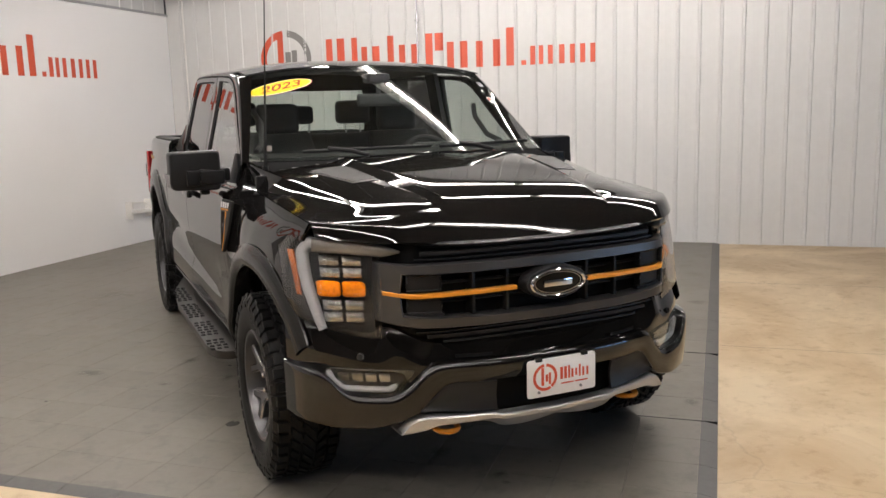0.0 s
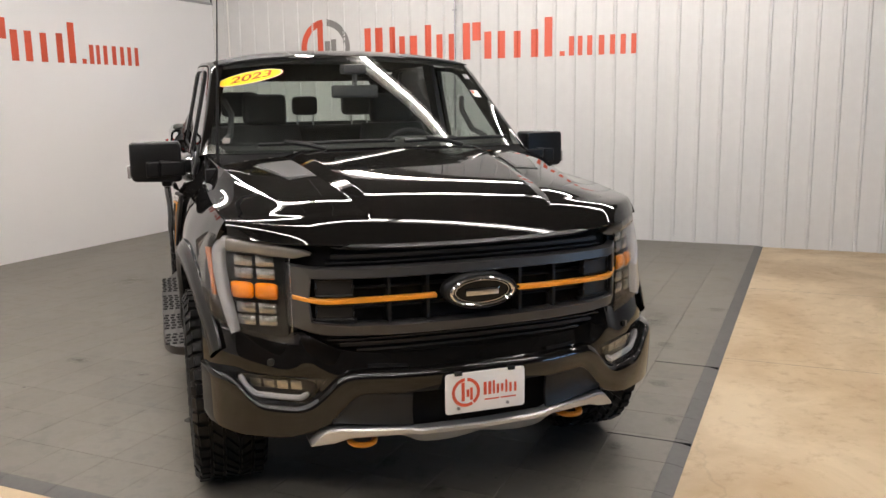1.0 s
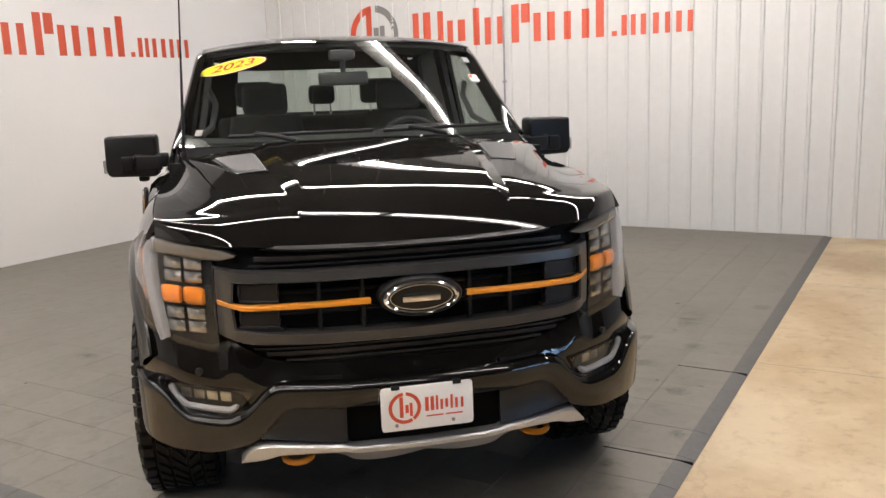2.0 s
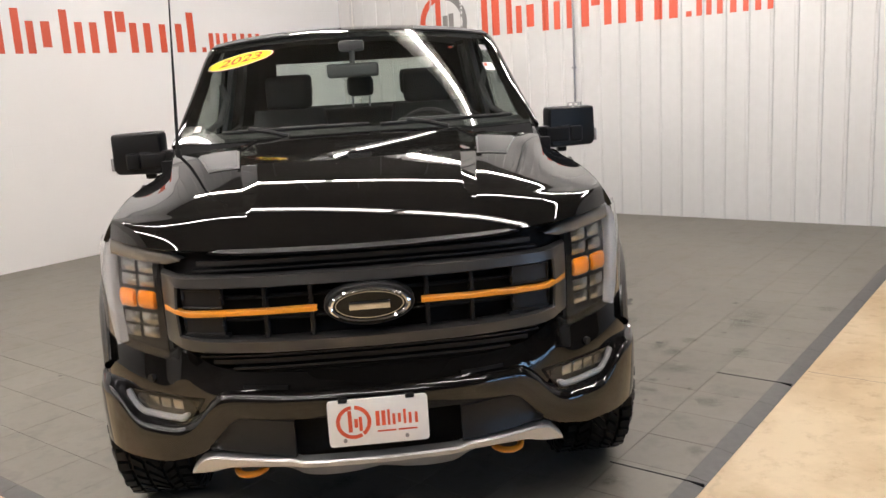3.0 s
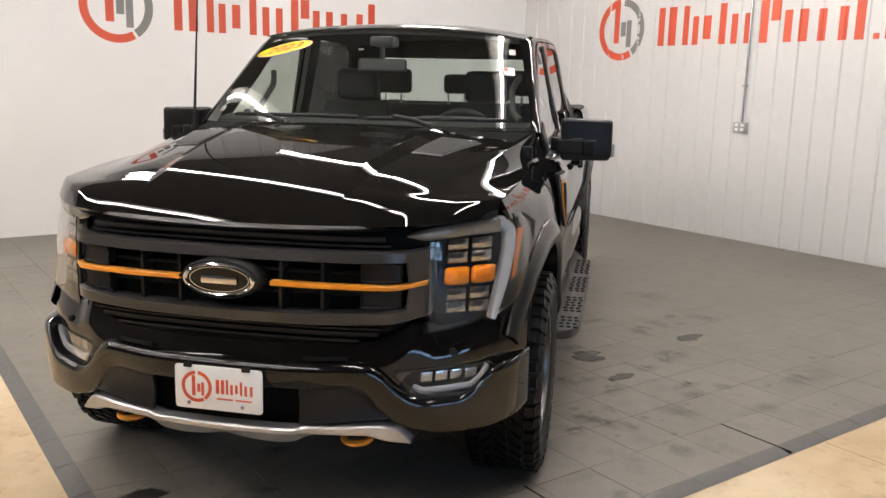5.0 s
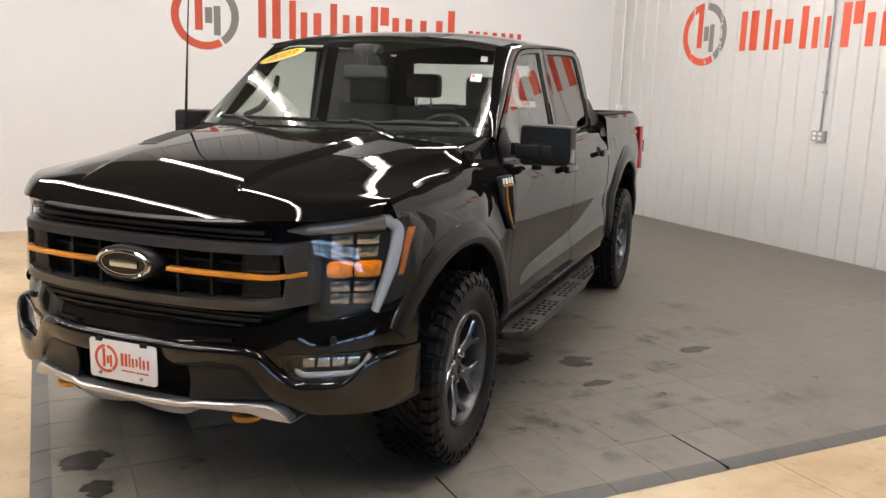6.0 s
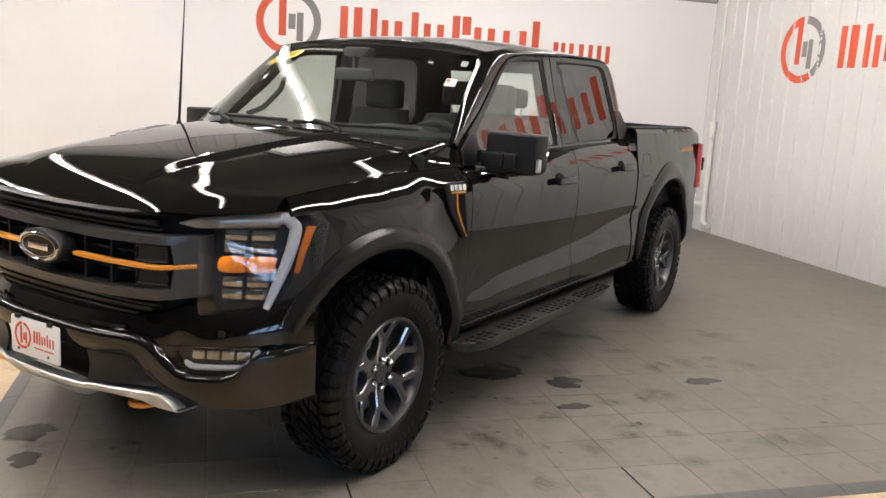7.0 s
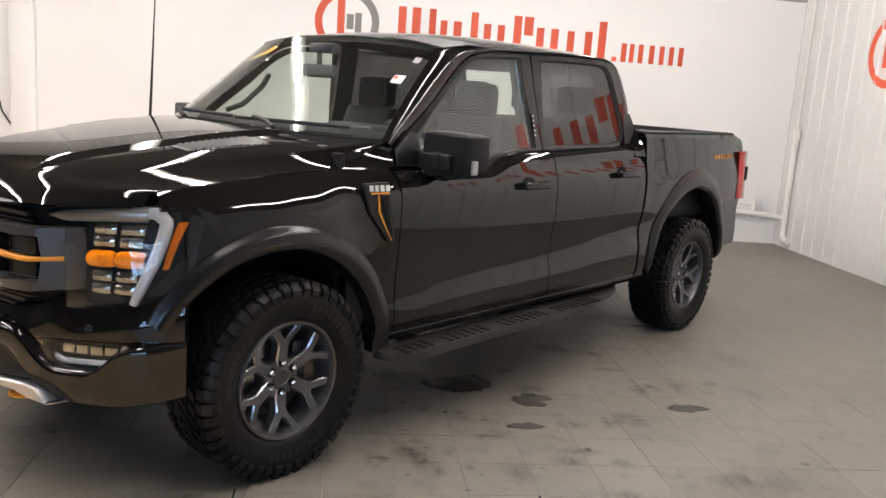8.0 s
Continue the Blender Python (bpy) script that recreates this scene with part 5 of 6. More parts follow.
def build_front(truck):
    FH = lambda x: hermite(abs(x), ((0.52, -0.700), (0.65, -0.648), (0.75, -0.578), (0.83, -0.505), (0.89, -0.430), (0.925, -0.355), (0.945, -0.29)))
    FG = lambda x: hermite(abs(x), ((0.0, -0.815), (0.3, -0.804), (0.45, -0.784), (0.54, -0.762), (0.58, -0.742), (0.62, -0.690), (0.68, -0.605)))
    FB = lambda x: hermite(abs(x), ((0.0, -0.862), (0.2, -0.855), (0.3, -0.842), (0.42, -0.807), (0.5, -0.775), (0.56, -0.745), (0.6, -0.726), (0.7, -0.682), (0.8, -0.622), (0.87, -0.566), (0.92, -0.507), (0.945, -0.452), (0.962, -0.350)))
    # radiator grille
    grille = part("grille_backing", thick(sheet([[(x, FG(x) + 0.085, z) for x in steps(-0.66, 0.66, 24)] for z in steps(0.72, 1.14, 6)]), 0.01), VOID, truck, "black grille with dark grey bars and orange accents")
    o = [(-0.655, 1.058), (-0.57, 1.055), (-0.3, 1.054), (0, 1.053), (0.3, 1.054), (0.57, 1.055), (0.655, 1.058), (0.660, 0.945), (0.655, 0.832), (0.55, 0.817), (0.3, 0.808), (0, 0.806), (-0.3, 0.808), (-0.55, 0.817), (-0.655, 0.832), (-0.660, 0.945)]
    i = [(-0.590, 1.020), (-0.55, 1.019), (-0.3, 1.016), (0, 1.015), (0.3, 1.016), (0.55, 1.019), (0.590, 1.020), (0.597, 0.945), (0.590, 0.866), (0.50, 0.856), (0.3, 0.849), (0, 0.847), (-0.3, 0.849), (-0.50, 0.856), (-0.590, 0.866), (-0.597, 0.945)]
    oo = resample([(x, 0, z) for x, z in o], 96)
    ii = [None] * 96
    ip = resample([(x, 0, z) for x, z in i], 960)
    for k, p in enumerate(oo):
        ii[k] = min(ip, key=lambda q: (q - p).length)
    def at_front(p, d):
        return (p.x, FG(p.x) + d, p.z)
    rows = [[at_front(p, 0.05) for p in oo], [at_front(p, 0.004) for p in oo], [at_front(a.lerp(b, 0.08), -0.006) for a, b in zip(oo, ii)], [at_front(a.lerp(b, 0.9), -0.010) for a, b in zip(oo, ii)],
            [at_front(b, 0.0) for b in ii], [at_front(b, 0.06) for b in ii]]
    part("grille_frame", tidy(sheet(rows, closed=True)), GREY_BAR, truck, "dark grey satin grille frame", 25)
    for x in (-0.322, -0.180, 0.180, 0.322):
        part("grille_slat", box(x - 0.006, x + 0.006, FG(x) + 0.025, FG(x) + 0.085, 0.845, 1.025, 0.002), SATIN, grille)
    for z in (0.905, 0.975):
        one = sheet([[(x, FG(x) + d, z + dz) for x in steps(-0.46, 0.46, 16)] for d, dz in ((0.08, 0.004), (0.05, 0.006), (0.045, 0.0), (0.05, -0.006), (0.08, -0.004))])
        part("grille_slat", thick(one, 0.002), MATTE, grille)
    for side in (-1, 1):
        for z0, z1 in ((0.956, 1.012), (0.872, 0.924)):
            one = sheet([[(side * x, FG(x) + 0.020, z) for x in steps(0.455, 0.572, 5)] for z in (z0, z1)])
            part("vent_panel", thick(one, 0.03), SATIN, grille)
            loop = [Vector((side * x, FG(x) + 0.015, z)) for x, z in ((0.452, z0), (0.512, z0 - 0.001), (0.575, z0), (0.575, (z0 + z1) / 2), (0.575, z1), (0.512, z1 + 0.001), (0.452, z1), (0.452, (z0 + z1) / 2))]
            part("vent_rim", tube(loop, 0.0045, 8, closed=True), SATIN, grille, "satin black vent rim")
        for z in (0.862, 1.022):
            one = sheet([[(side * x, FG(x) + 0.014, z + dz) for x in steps(0.440, 0.588, 6)] for dz in (-0.006, 0.006)])
            part("vent_frame", thick(one, 0.03), MATTE, grille)
        line = [(side * x, FG(x) - 0.014, z) for x, z in ((0.160, 0.942), (0.30, 0.941), (0.45, 0.940), (0.54, 0.939), (0.57, 0.940), (0.61, 0.943), (0.648, 0.946))]
        rows = []
        for x, y, z in line:
            rows.append([(x, y + 0.03, z + 0.008), (x, y + 0.003, z + 0.008), (x, y, z + 0.005), (x, y, z - 0.005), (x, y + 0.003, z - 0.008), (x, y + 0.03, z - 0.008)])
        part("accent_bar", tidy(sheet(rows)), ORANGE, truck, "orange grille accent bar", 30)
    # oval badge
    def ov(a, b, y, n=56):
        return [(a * math.cos(k * math.tau / n), y + 0.10 * (a * math.cos(k * math.tau / n)) ** 2, 0.951 + b * math.sin(k * math.tau / n)) for k in range(n)]
    badge = part("badge_housing", tidy(sheet([ov(0.138, 0.066, -0.79), ov(0.138, 0.066, -0.845), ov(0.133, 0.061, -0.853), ov(0.125, 0.055, -0.853)], closed=True)), SATIN, truck, "oval badge in a black housing")
    part("badge_ring", tidy(sheet([ov(0.126, 0.056, -0.850), ov(0.124, 0.0545, -0.862), ov(0.117, 0.050, -0.866), ov(0.110, 0.0455, -0.862), ov(0.109, 0.045, -0.852)], closed=True)), CHROME, badge, "chrome oval ring")
    one = bmesh.new()
    one.faces.new([one.verts.new(p) for p in ov(0.112, 0.047, -0.855)])
    part("badge_face", one, PAINT, badge, "glossy black badge face")
    part("badge_line", tidy(sheet([ov(0.104, 0.0415, -0.8585), ov(0.101, 0.039, -0.8585)], closed=True)), CHROME, badge)
    part("badge_bar", box(-0.062, 0.062, -0.860, -0.856, 0.937, 0.962, 0.0015), CHROME, badge, "silver bar in place of lettering")
    # openings above and below the grille frame
    for z0, z1, half, mat, nm in ((1.066, 1.071, 0.54, SATIN, "upper_bar"), (1.084, 1.098, 0.52, SATIN, "upper_bar"),
                               (0.748, 0.756, 0.44, SATIN, "lower_bar"), (0.768, 0.782, 0.50, SATIN, "lower_bar"), (0.790, 0.796, 0.54, SATIN, "lower_bar")):
        one = sheet([[(x, FG(x) + 0.030, z) for x in steps(-half, half, 16)] for z in (z0, z1)])
        part(nm, thick(one, 0.02), mat, grille, "dark slotted bar")
    one = sheet([[(x, FG(x) + d + 0.06 * max(0.0, (abs(x) - 0.40) / 0.13) ** 2, z + 0.012 * (abs(x) / 0.5) ** 2) for x in steps(-0.53, 0.53, 24)] for d, z in ((0.06, 1.098), (0.010, 1.112), (0.004, 1.118), (0.02, 1.124), (0.06, 1.126))])
    part("grille_lip", thick(one, -0.004), SATIN, truck, "black trim under the hood lip", 30)
    def clear(y, z):
        """Keeps the front end ahead of the wheel opening."""
        yc, zc, r = ARCH_F
        return min(y, yc - math.sqrt(max(r * r - (max(z, 0.80) - zc) ** 2, 0.0)) - 0.004)
    # upper fascia: frames the grille below and carries the headlamps
    rows = []
    def top_edge(x):
        return hermite(abs(x), ((0.0, 0.744), (0.40, 0.748), (0.48, 0.756), (0.56, 0.788), (0.610, 0.812), (0.645, 0.792), (0.67, 0.776), (0.70, 0.780), (0.85, 0.814), (0.93, 0.830), (0.958, 0.815)))
    def plan(x):
        return hermite(abs(x), ((0.0, -0.838), (0.2, -0.832), (0.3, -0.816), (0.42, -0.780), (0.5, -0.745), (0.56, -0.718), (0.65, -0.668), (0.75, -0.604), (0.83, -0.538), (0.89, -0.472), (0.93, -0.412), (0.952, -0.350)))
    for x in steps(-0.950, 0.950, 84):
        zt = top_edge(x)
        back = 0.055 * hermite(abs(x), ((0.45, 0.6), (0.62, 0.8), (0.93, 0.8), (0.958, 0.4)))
        row = [(x, clear(plan(x) + back + 0.05, zt), zt + 0.004), (x, clear(plan(x) + back + 0.012, zt), zt)]
        for t in steps(0.04, 1, 14):
            low = hermite(abs(x), ((0.0, 0.63), (0.46, 0.63), (0.53, 0.56), (0.565, 0.60), (0.60, 0.646), (0.84, 0.654), (0.87, 0.60), (0.90, 0.54)))
            z = zt - 0.004 + (low - zt) * t
            lean = back * max(0.0, 1 - (zt - z) / 0.10) ** 1.1
            row.append((x, clear(plan(x) + lean + 0.25 * max(0.0, 0.66 - z) ** 1.5, z), z))
        rows.append(row)
    part("fascia", thick(sheet(rows), -0.012), PAINT, truck, "glossy black front fascia", 35)
    for side in (-1, 1):
        c0 = Vector((side * 0.73, plan(0.73) - 0.002, 0.700))
        out = Vector((side * 0.62, -0.78, 0.0))
        part("parking_sensor", tube([c0 - out * 0.01, c0 + out * 0.004], 0.013, 16), SATIN, truck, "round parking sensor")
        # slot drawn as a black strip, its depth shade put into the colour
        one = sheet([[(side * x, plan(x) - 0.0035, z) for x in steps(0.27, 0.41, 6)] for z in (0.693, 0.706)])
        part("fascia_slot", thick(one, 0.004), VOID, truck, "dark slot in the front fascia")
    # main bumper
    def b_top(x):
        return hermite(abs(x), ((0.0, 0.682), (0.36, 0.682), (0.46, 0.678), (0.49, 0.668), (0.52, 0.645), (0.56, 0.600), (0.605, 0.562), (0.65, 0.548), (0.76, 0.553), (0.80, 0.575), (0.85, 0.632), (0.885, 0.650), (0.93, 0.652), (0.962, 0.652)))
    def b_low(x):
        return hermite(abs(x), ((0.0, 0.600), (0.425, 0.600), (0.45, 0.592), (0.53, 0.505), (0.56, 0.478), (0.62, 0.450), (0.72, 0.430), (0.82, 0.430), (0.90, 0.442), (0.962, 0.462)))
    rows = []
    for x in sorted(set(steps(-0.962, 0.962, 96)) | {s * v for s in (-1, 1) for v in (0.485, 0.50, 0.53, 0.55, 0.58, 0.605, 0.63, 0.78, 0.82)}):
        zt, zl, y = b_top(x), b_low(x), FB(x)
        row = [(x, y + 0.10, zt + 0.012), (x, y + 0.055, zt + 0.006)]
        row += [(x, y + 0.022 - 0.028 * math.sin(a), zt - 0.024 + 0.028 * math.cos(a)) for a in steps(0.15, 1.5, 9)]
        for t in steps(0.10, 1, 8):
            z = zt - 0.024 + (zl - zt + 0.024) * t
            row.append((x, y - 0.006 + 0.014 * t ** 2, z))
        row += [(x, y + 0.02, zl - 0.006), (x, y + 0.09, zl - 0.004)]
        rows.append([(px, clear(py, pz), pz) for px, py, pz in row])
    part("front_bumper", thick(sheet(rows), -0.012), PAINT, truck, "glossy black front bumper", 35)
    # lower black panel with the recess behind the plate
    for side in (-1, 1):
        rows = []
        for x in steps(0.262, 0.54, 12):
            hi = hermite(x, ((0.262, 0.594), (0.425, 0.600), (0.45, 0.590), (0.54, 0.496)))
            lo = hermite(x, ((0.262, 0.478), (0.54, 0.494)))
            rows.append([(side * x, FB(x) + 0.006 + 0.012 * math.sin(math.pi * t), lo + (hi - lo) * t) for t in steps(0, 1, 4)])
        part("lower_panel", thick(sheet(rows), 0.012), SATIN, truck, "satin black lower bumper panel", 30)
    part("plate_recess", box(-0.31, 0.31, -0.765, -0.735, 0.455, 0.62, 0.004), VOID, truck)
    # skid strip
    rows = []
    for x in steps(-0.61, 0.61, 64):
        a = abs(x)
        hi = hermite(a, ((0.0, 0.462), (0.25, 0.464), (0.28, 0.474), (0.50, 0.472), (0.56, 0.460), (0.61, 0.410)))
        lo = hermite(a, ((0.0, 0.436), (0.24, 0.438), (0.28, 0.446), (0.47, 0.436), (0.54, 0.412), (0.61, 0.398)))
        under = 0.034 * (hermite(a, ((0.0, 0.4), (0.10, 0.9), (0.16, 1.0), (0.22, 0.9), (0.30, 0.25), (0.34, 0.0))))
        y = FB(x) - 0.006
        rows.append([(x, y + 0.05, hi + 0.002), (x, y + 0.006, hi), (x, y, hi - 0.006), (x, y + 0.002, lo + 0.006), (x, y + 0.010, lo), (x, y + 0.03 + 0.2 * under, lo - under - 0.002), (x, y + 0.12, lo - under - 0.004)])
    part("skid_strip", thick(sheet(rows), -0.006), SILVER, truck, "silver skid strip along the bumper's lower edge", 30)
    part("under_tray", box(-0.56, 0.56, -0.70, 0.50, 0.395, 0.46, 0.02), VOID, truck, "black underbody tray")
    for side in (-1, 1):
        c = side * 0.422
        hook = part("tow_hook", tube([(c - 0.045, -0.62, 0.408), (c - 0.046, -0.703, 0.400)] + [(c - 0.046 * math.cos(radians(a)), -0.708 - 0.055 * math.sin(radians(a)), 0.396) for a in steps(0, 180, 12)]
                                     + [(c + 0.046, -0.703, 0.400), (c + 0.045, -0.62, 0.408)], 0.011, 10), ORANGE, truck, "orange tow hook")
    # number plate board with a plain mark
    plate_ob = part("number_plate", plate(rounded([(-0.154, -0.882, 0.513), (0.154, -0.882, 0.513), (0.154, -0.882, 0.663), (-0.154, -0.882, 0.663)], 0.014, 4), (0, 0.006, 0), 0.0012), WHITE, truck, "white dealer plate with a red ring mark")
    def arc(a0, a1, r0, r1):
        return tidy(sheet([[(-0.076 + r * math.cos(radians(a)), -0.8828, 0.590 + r * math.sin(radians(a))) for a in steps(a0, a1, 40)] for r in (r0, r1)]))
    part("plate_ring", arc(95, 300, 0.042, 0.054), RED, plate_ob, "red ring mark")
    part("plate_ring", arc(-55, 84, 0.042, 0.054), RED, plate_ob)
    for x0, x1, z0, z1 in ((-0.093, -0.081, 0.558, 0.628), (-0.074, -0.063, 0.572, 0.600), (-0.060, -0.050, 0.560, 0.606),
                           (-0.008, 0.004, 0.572, 0.620), (0.010, 0.022, 0.572, 0.620), (0.028, 0.036, 0.572, 0.622), (0.043, 0.052, 0.572, 0.607), (0.060, 0.069, 0.578, 0.607), (0.077, 0.085, 0.572, 0.619),
                           (0.093, 0.102, 0.572, 0.607), (0.112, 0.121, 0.572, 0.607), (-0.005, 0.052, 0.552, 0.557), (0.060, 0.118, 0.552, 0.557)):
        part("plate_bar", box(x0, x1, -0.8832, -0.8822, z0, z1), RED, plate_ob)
    for x in (-0.105, 0.085):
        part("plate_bolt", tube([(x, -0.8865, 0.533), (x, -0.880, 0.533)], 0.006, 10), STEEL, plate_ob)
    for x in (-0.105, 0.100):
        part("plate_clip", box(x - 0.014, x + 0.014, -0.890, -0.872, 0.655, 0.670, 0.003), MATTE, plate_ob)
    # headlamps
    for side in (-1, 1):
        H = lambda x, z, d=0.0: (side * x, FH(x) + d + 1.0 * min(0.2, max(0.0, x - 0.66)) * (z - 0.95) + 0.7 * max(0.0, z - 0.98) ** 2, z)
        def zlo(x):
            return hermite(x, ((0.65, 0.768), (0.85, 0.812), (0.94, 0.86)))
        def zhi(x):
            return hermite(x, ((0.65, 1.118), (0.80, 1.148), (0.90, 1.150), (0.94, 1.10)))
        rows = [[H(x, zlo(x) + (zhi(x) - zlo(x)) * t, 0.055) for x in steps(0.655, 0.945, 12)] for t in steps(0, 1, 8)]
        lamp = part("headlamp", thick(sheet(rows, flip=side > 0), 0.01), MATTE, truck, "headlamp with a frosted C-shaped tube and amber lens", 30)
        # smoked bar along the top, then a frosted tube down the outer side
        def bar(name, line, widths, mat, label, ahead=0.012):
            pts = resample([Vector(H(x, z, ahead)) for x, z in line], 30, closed=False)
            rows = []
            for k, p in enumerate(pts):
                t = (pts[min(k + 1, 29)] - pts[max(k - 1, 0)]).normalized()
                nrm = Vector((side * 0.62, -0.78, 0.05)).normalized()
                w = t.cross(nrm).normalized() * hermite(k / 29, widths)
                rows.append([p - w + nrm * -0.02, p - w + nrm * 0.004, p - w * 0.8 + nrm * 0.010, p - w * 0.3 + nrm * 0.013, p + w * 0.3 + nrm * 0.013, p + w * 0.8 + nrm * 0.010, p + w + nrm * 0.004, p + w + nrm * -0.02])
            part(name, tidy(sheet(rows)), mat, lamp, label, 40)
        bar("upper_bar", [(0.572, 1.096), (0.63, 1.100), (0.70, 1.107), (0.78, 1.114), (0.845, 1.117)], ((0, 0.004), (0.22, 0.021), (1, 0.026)), SMOKED, "smoked bar along the lamp's top", -0.004)
        bar("light_tube", [(0.800, 1.124), (0.852, 1.122), (0.877, 1.09), (0.878, 1.03), (0.870, 0.95), (0.855, 0.87), (0.840, 0.797)], ((0, 0.020), (0.3, 0.022), (0.85, 0.017), (1, 0.012)), DRL, "frosted light tube")
        for zc in (1.058, 1.013, 0.888, 0.843):
            for xc in (0.723, 0.794):
                h = 0.0185
                rows = [[H(xc + 0.030 * math.sin(a), zc + h * b, 0.046 - 0.020 * math.cos(a * 0.8) * (1 - 0.5 * b * b)) for b in (-1, -0.7, 0, 0.7, 1)] for a in steps(-1.4, 1.4, 6)]
                part("reflector", thick(sheet(rows), 0.004), REFLECTOR, lamp, "square chrome reflector", 20)
        for x0, x1 in ((0.687, 0.762), (0.766, 0.840)):
            rows = []
            for u in steps(0, 1, 10):
                x = x0 + (x1 - x0) * u
                e = (1 - abs(2 * u - 1) ** 4) ** 0.5
                rows.append([H(x, 0.951 + 0.031 * math.sin(a) * (0.72 + 0.28 * e), 0.036 - 0.030 * math.cos(a) * (0.35 + 0.65 * e)) for a in steps(-1.55, 1.55, 10)])
            part("turn_lens", thick(sheet(rows), 0.003), AMBER, lamp, "amber turn signal lens", 50)
        rows = [[H(0.893 + 0.008 * t + dz, 0.925 + 0.17 * t, 0.004) for dz in (0.0, 0.005 + 0.003 * t, 0.010 + 0.005 * t)] for t in steps(0, 1, 8)]
        part("side_marker", thick(sheet(rows), 0.006), MARKER, lamp, "amber side marker", 40)
        rows = []
        for t in steps(0, 1, 12):
            row = []
            for x in steps(0.652, 0.940, 16):
                row.append(H(x, zlo(x) + (zhi(x) - zlo(x)) * t, -0.012 - 0.006 * math.sin(math.pi * t)))
            rows.append(row)
        cover = part("lens_cover", thick(sheet(rows, flip=side > 0), 0.004), LENS, lamp, "clear lamp cover", 30)
        cover.visible_shadow = False
        # fog lamp in its pocket
        fl = lambda x, z, d=0.0: (side * x, hermite(x, ((0.55, -0.713), (0.631, -0.668), (0.70, -0.625), (0.845, -0.520), (0.9, -0.47))) + d, z)
        rows = []
        for x in steps(0.558, 0.850, 14):
            hi = 0.642 + 0.010 * (x - 0.56) / 0.29
            lo = hermite(x, ((0.558, 0.636), (0.625, 0.556), (0.80, 0.560), (0.85, 0.625)))
            rows.append([fl(x, lo + (hi - lo) * t, 0.02) for t in steps(0, 1, 5)])
        fog = part("fog_lamp", thick(sheet(rows), 0.008), SATIN, truck, "narrow fog lamp with a frosted light strip", 30)
        line = resample([fl(x, z, 0.0) for x, z in ((0.608, 0.590), (0.632, 0.570), (0.70, 0.570), (0.785, 0.573), (0.815, 0.600), (0.832, 0.640))], 24, closed=False)
        part("light_strip", tube(line, [0.006] + [0.0115] * 22 + [0.008], 8), DRL, fog, "frosted light strip")
        for xc in (0.645, 0.69, 0.735, 0.78):
            q = [fl(xc - 0.018, 0.598, 0.014), fl(xc + 0.018, 0.598, 0.014), fl(xc + 0.020, 0.632, 0.014), fl(xc - 0.016, 0.632, 0.014)]
            part("reflector", plate(q, (0, -0.008, 0), 0.003), REFLECTOR, fog)
        rows = []
        for x in steps(0.558, 0.850, 14):
            hi = 0.646 + 0.010 * (x - 0.56) / 0.29
            lo = hermite(x, ((0.558, 0.638), (0.625, 0.552), (0.80, 0.556), (0.85, 0.625)))
            rows.append([fl(x, lo + (hi - lo) * t, -0.022) for t in steps(0, 1, 5)])
        cover = part("lens_cover", thick(sheet(rows), 0.003), LENS, fog, "clear lamp cover", 30)
        cover.visible_shadow = False


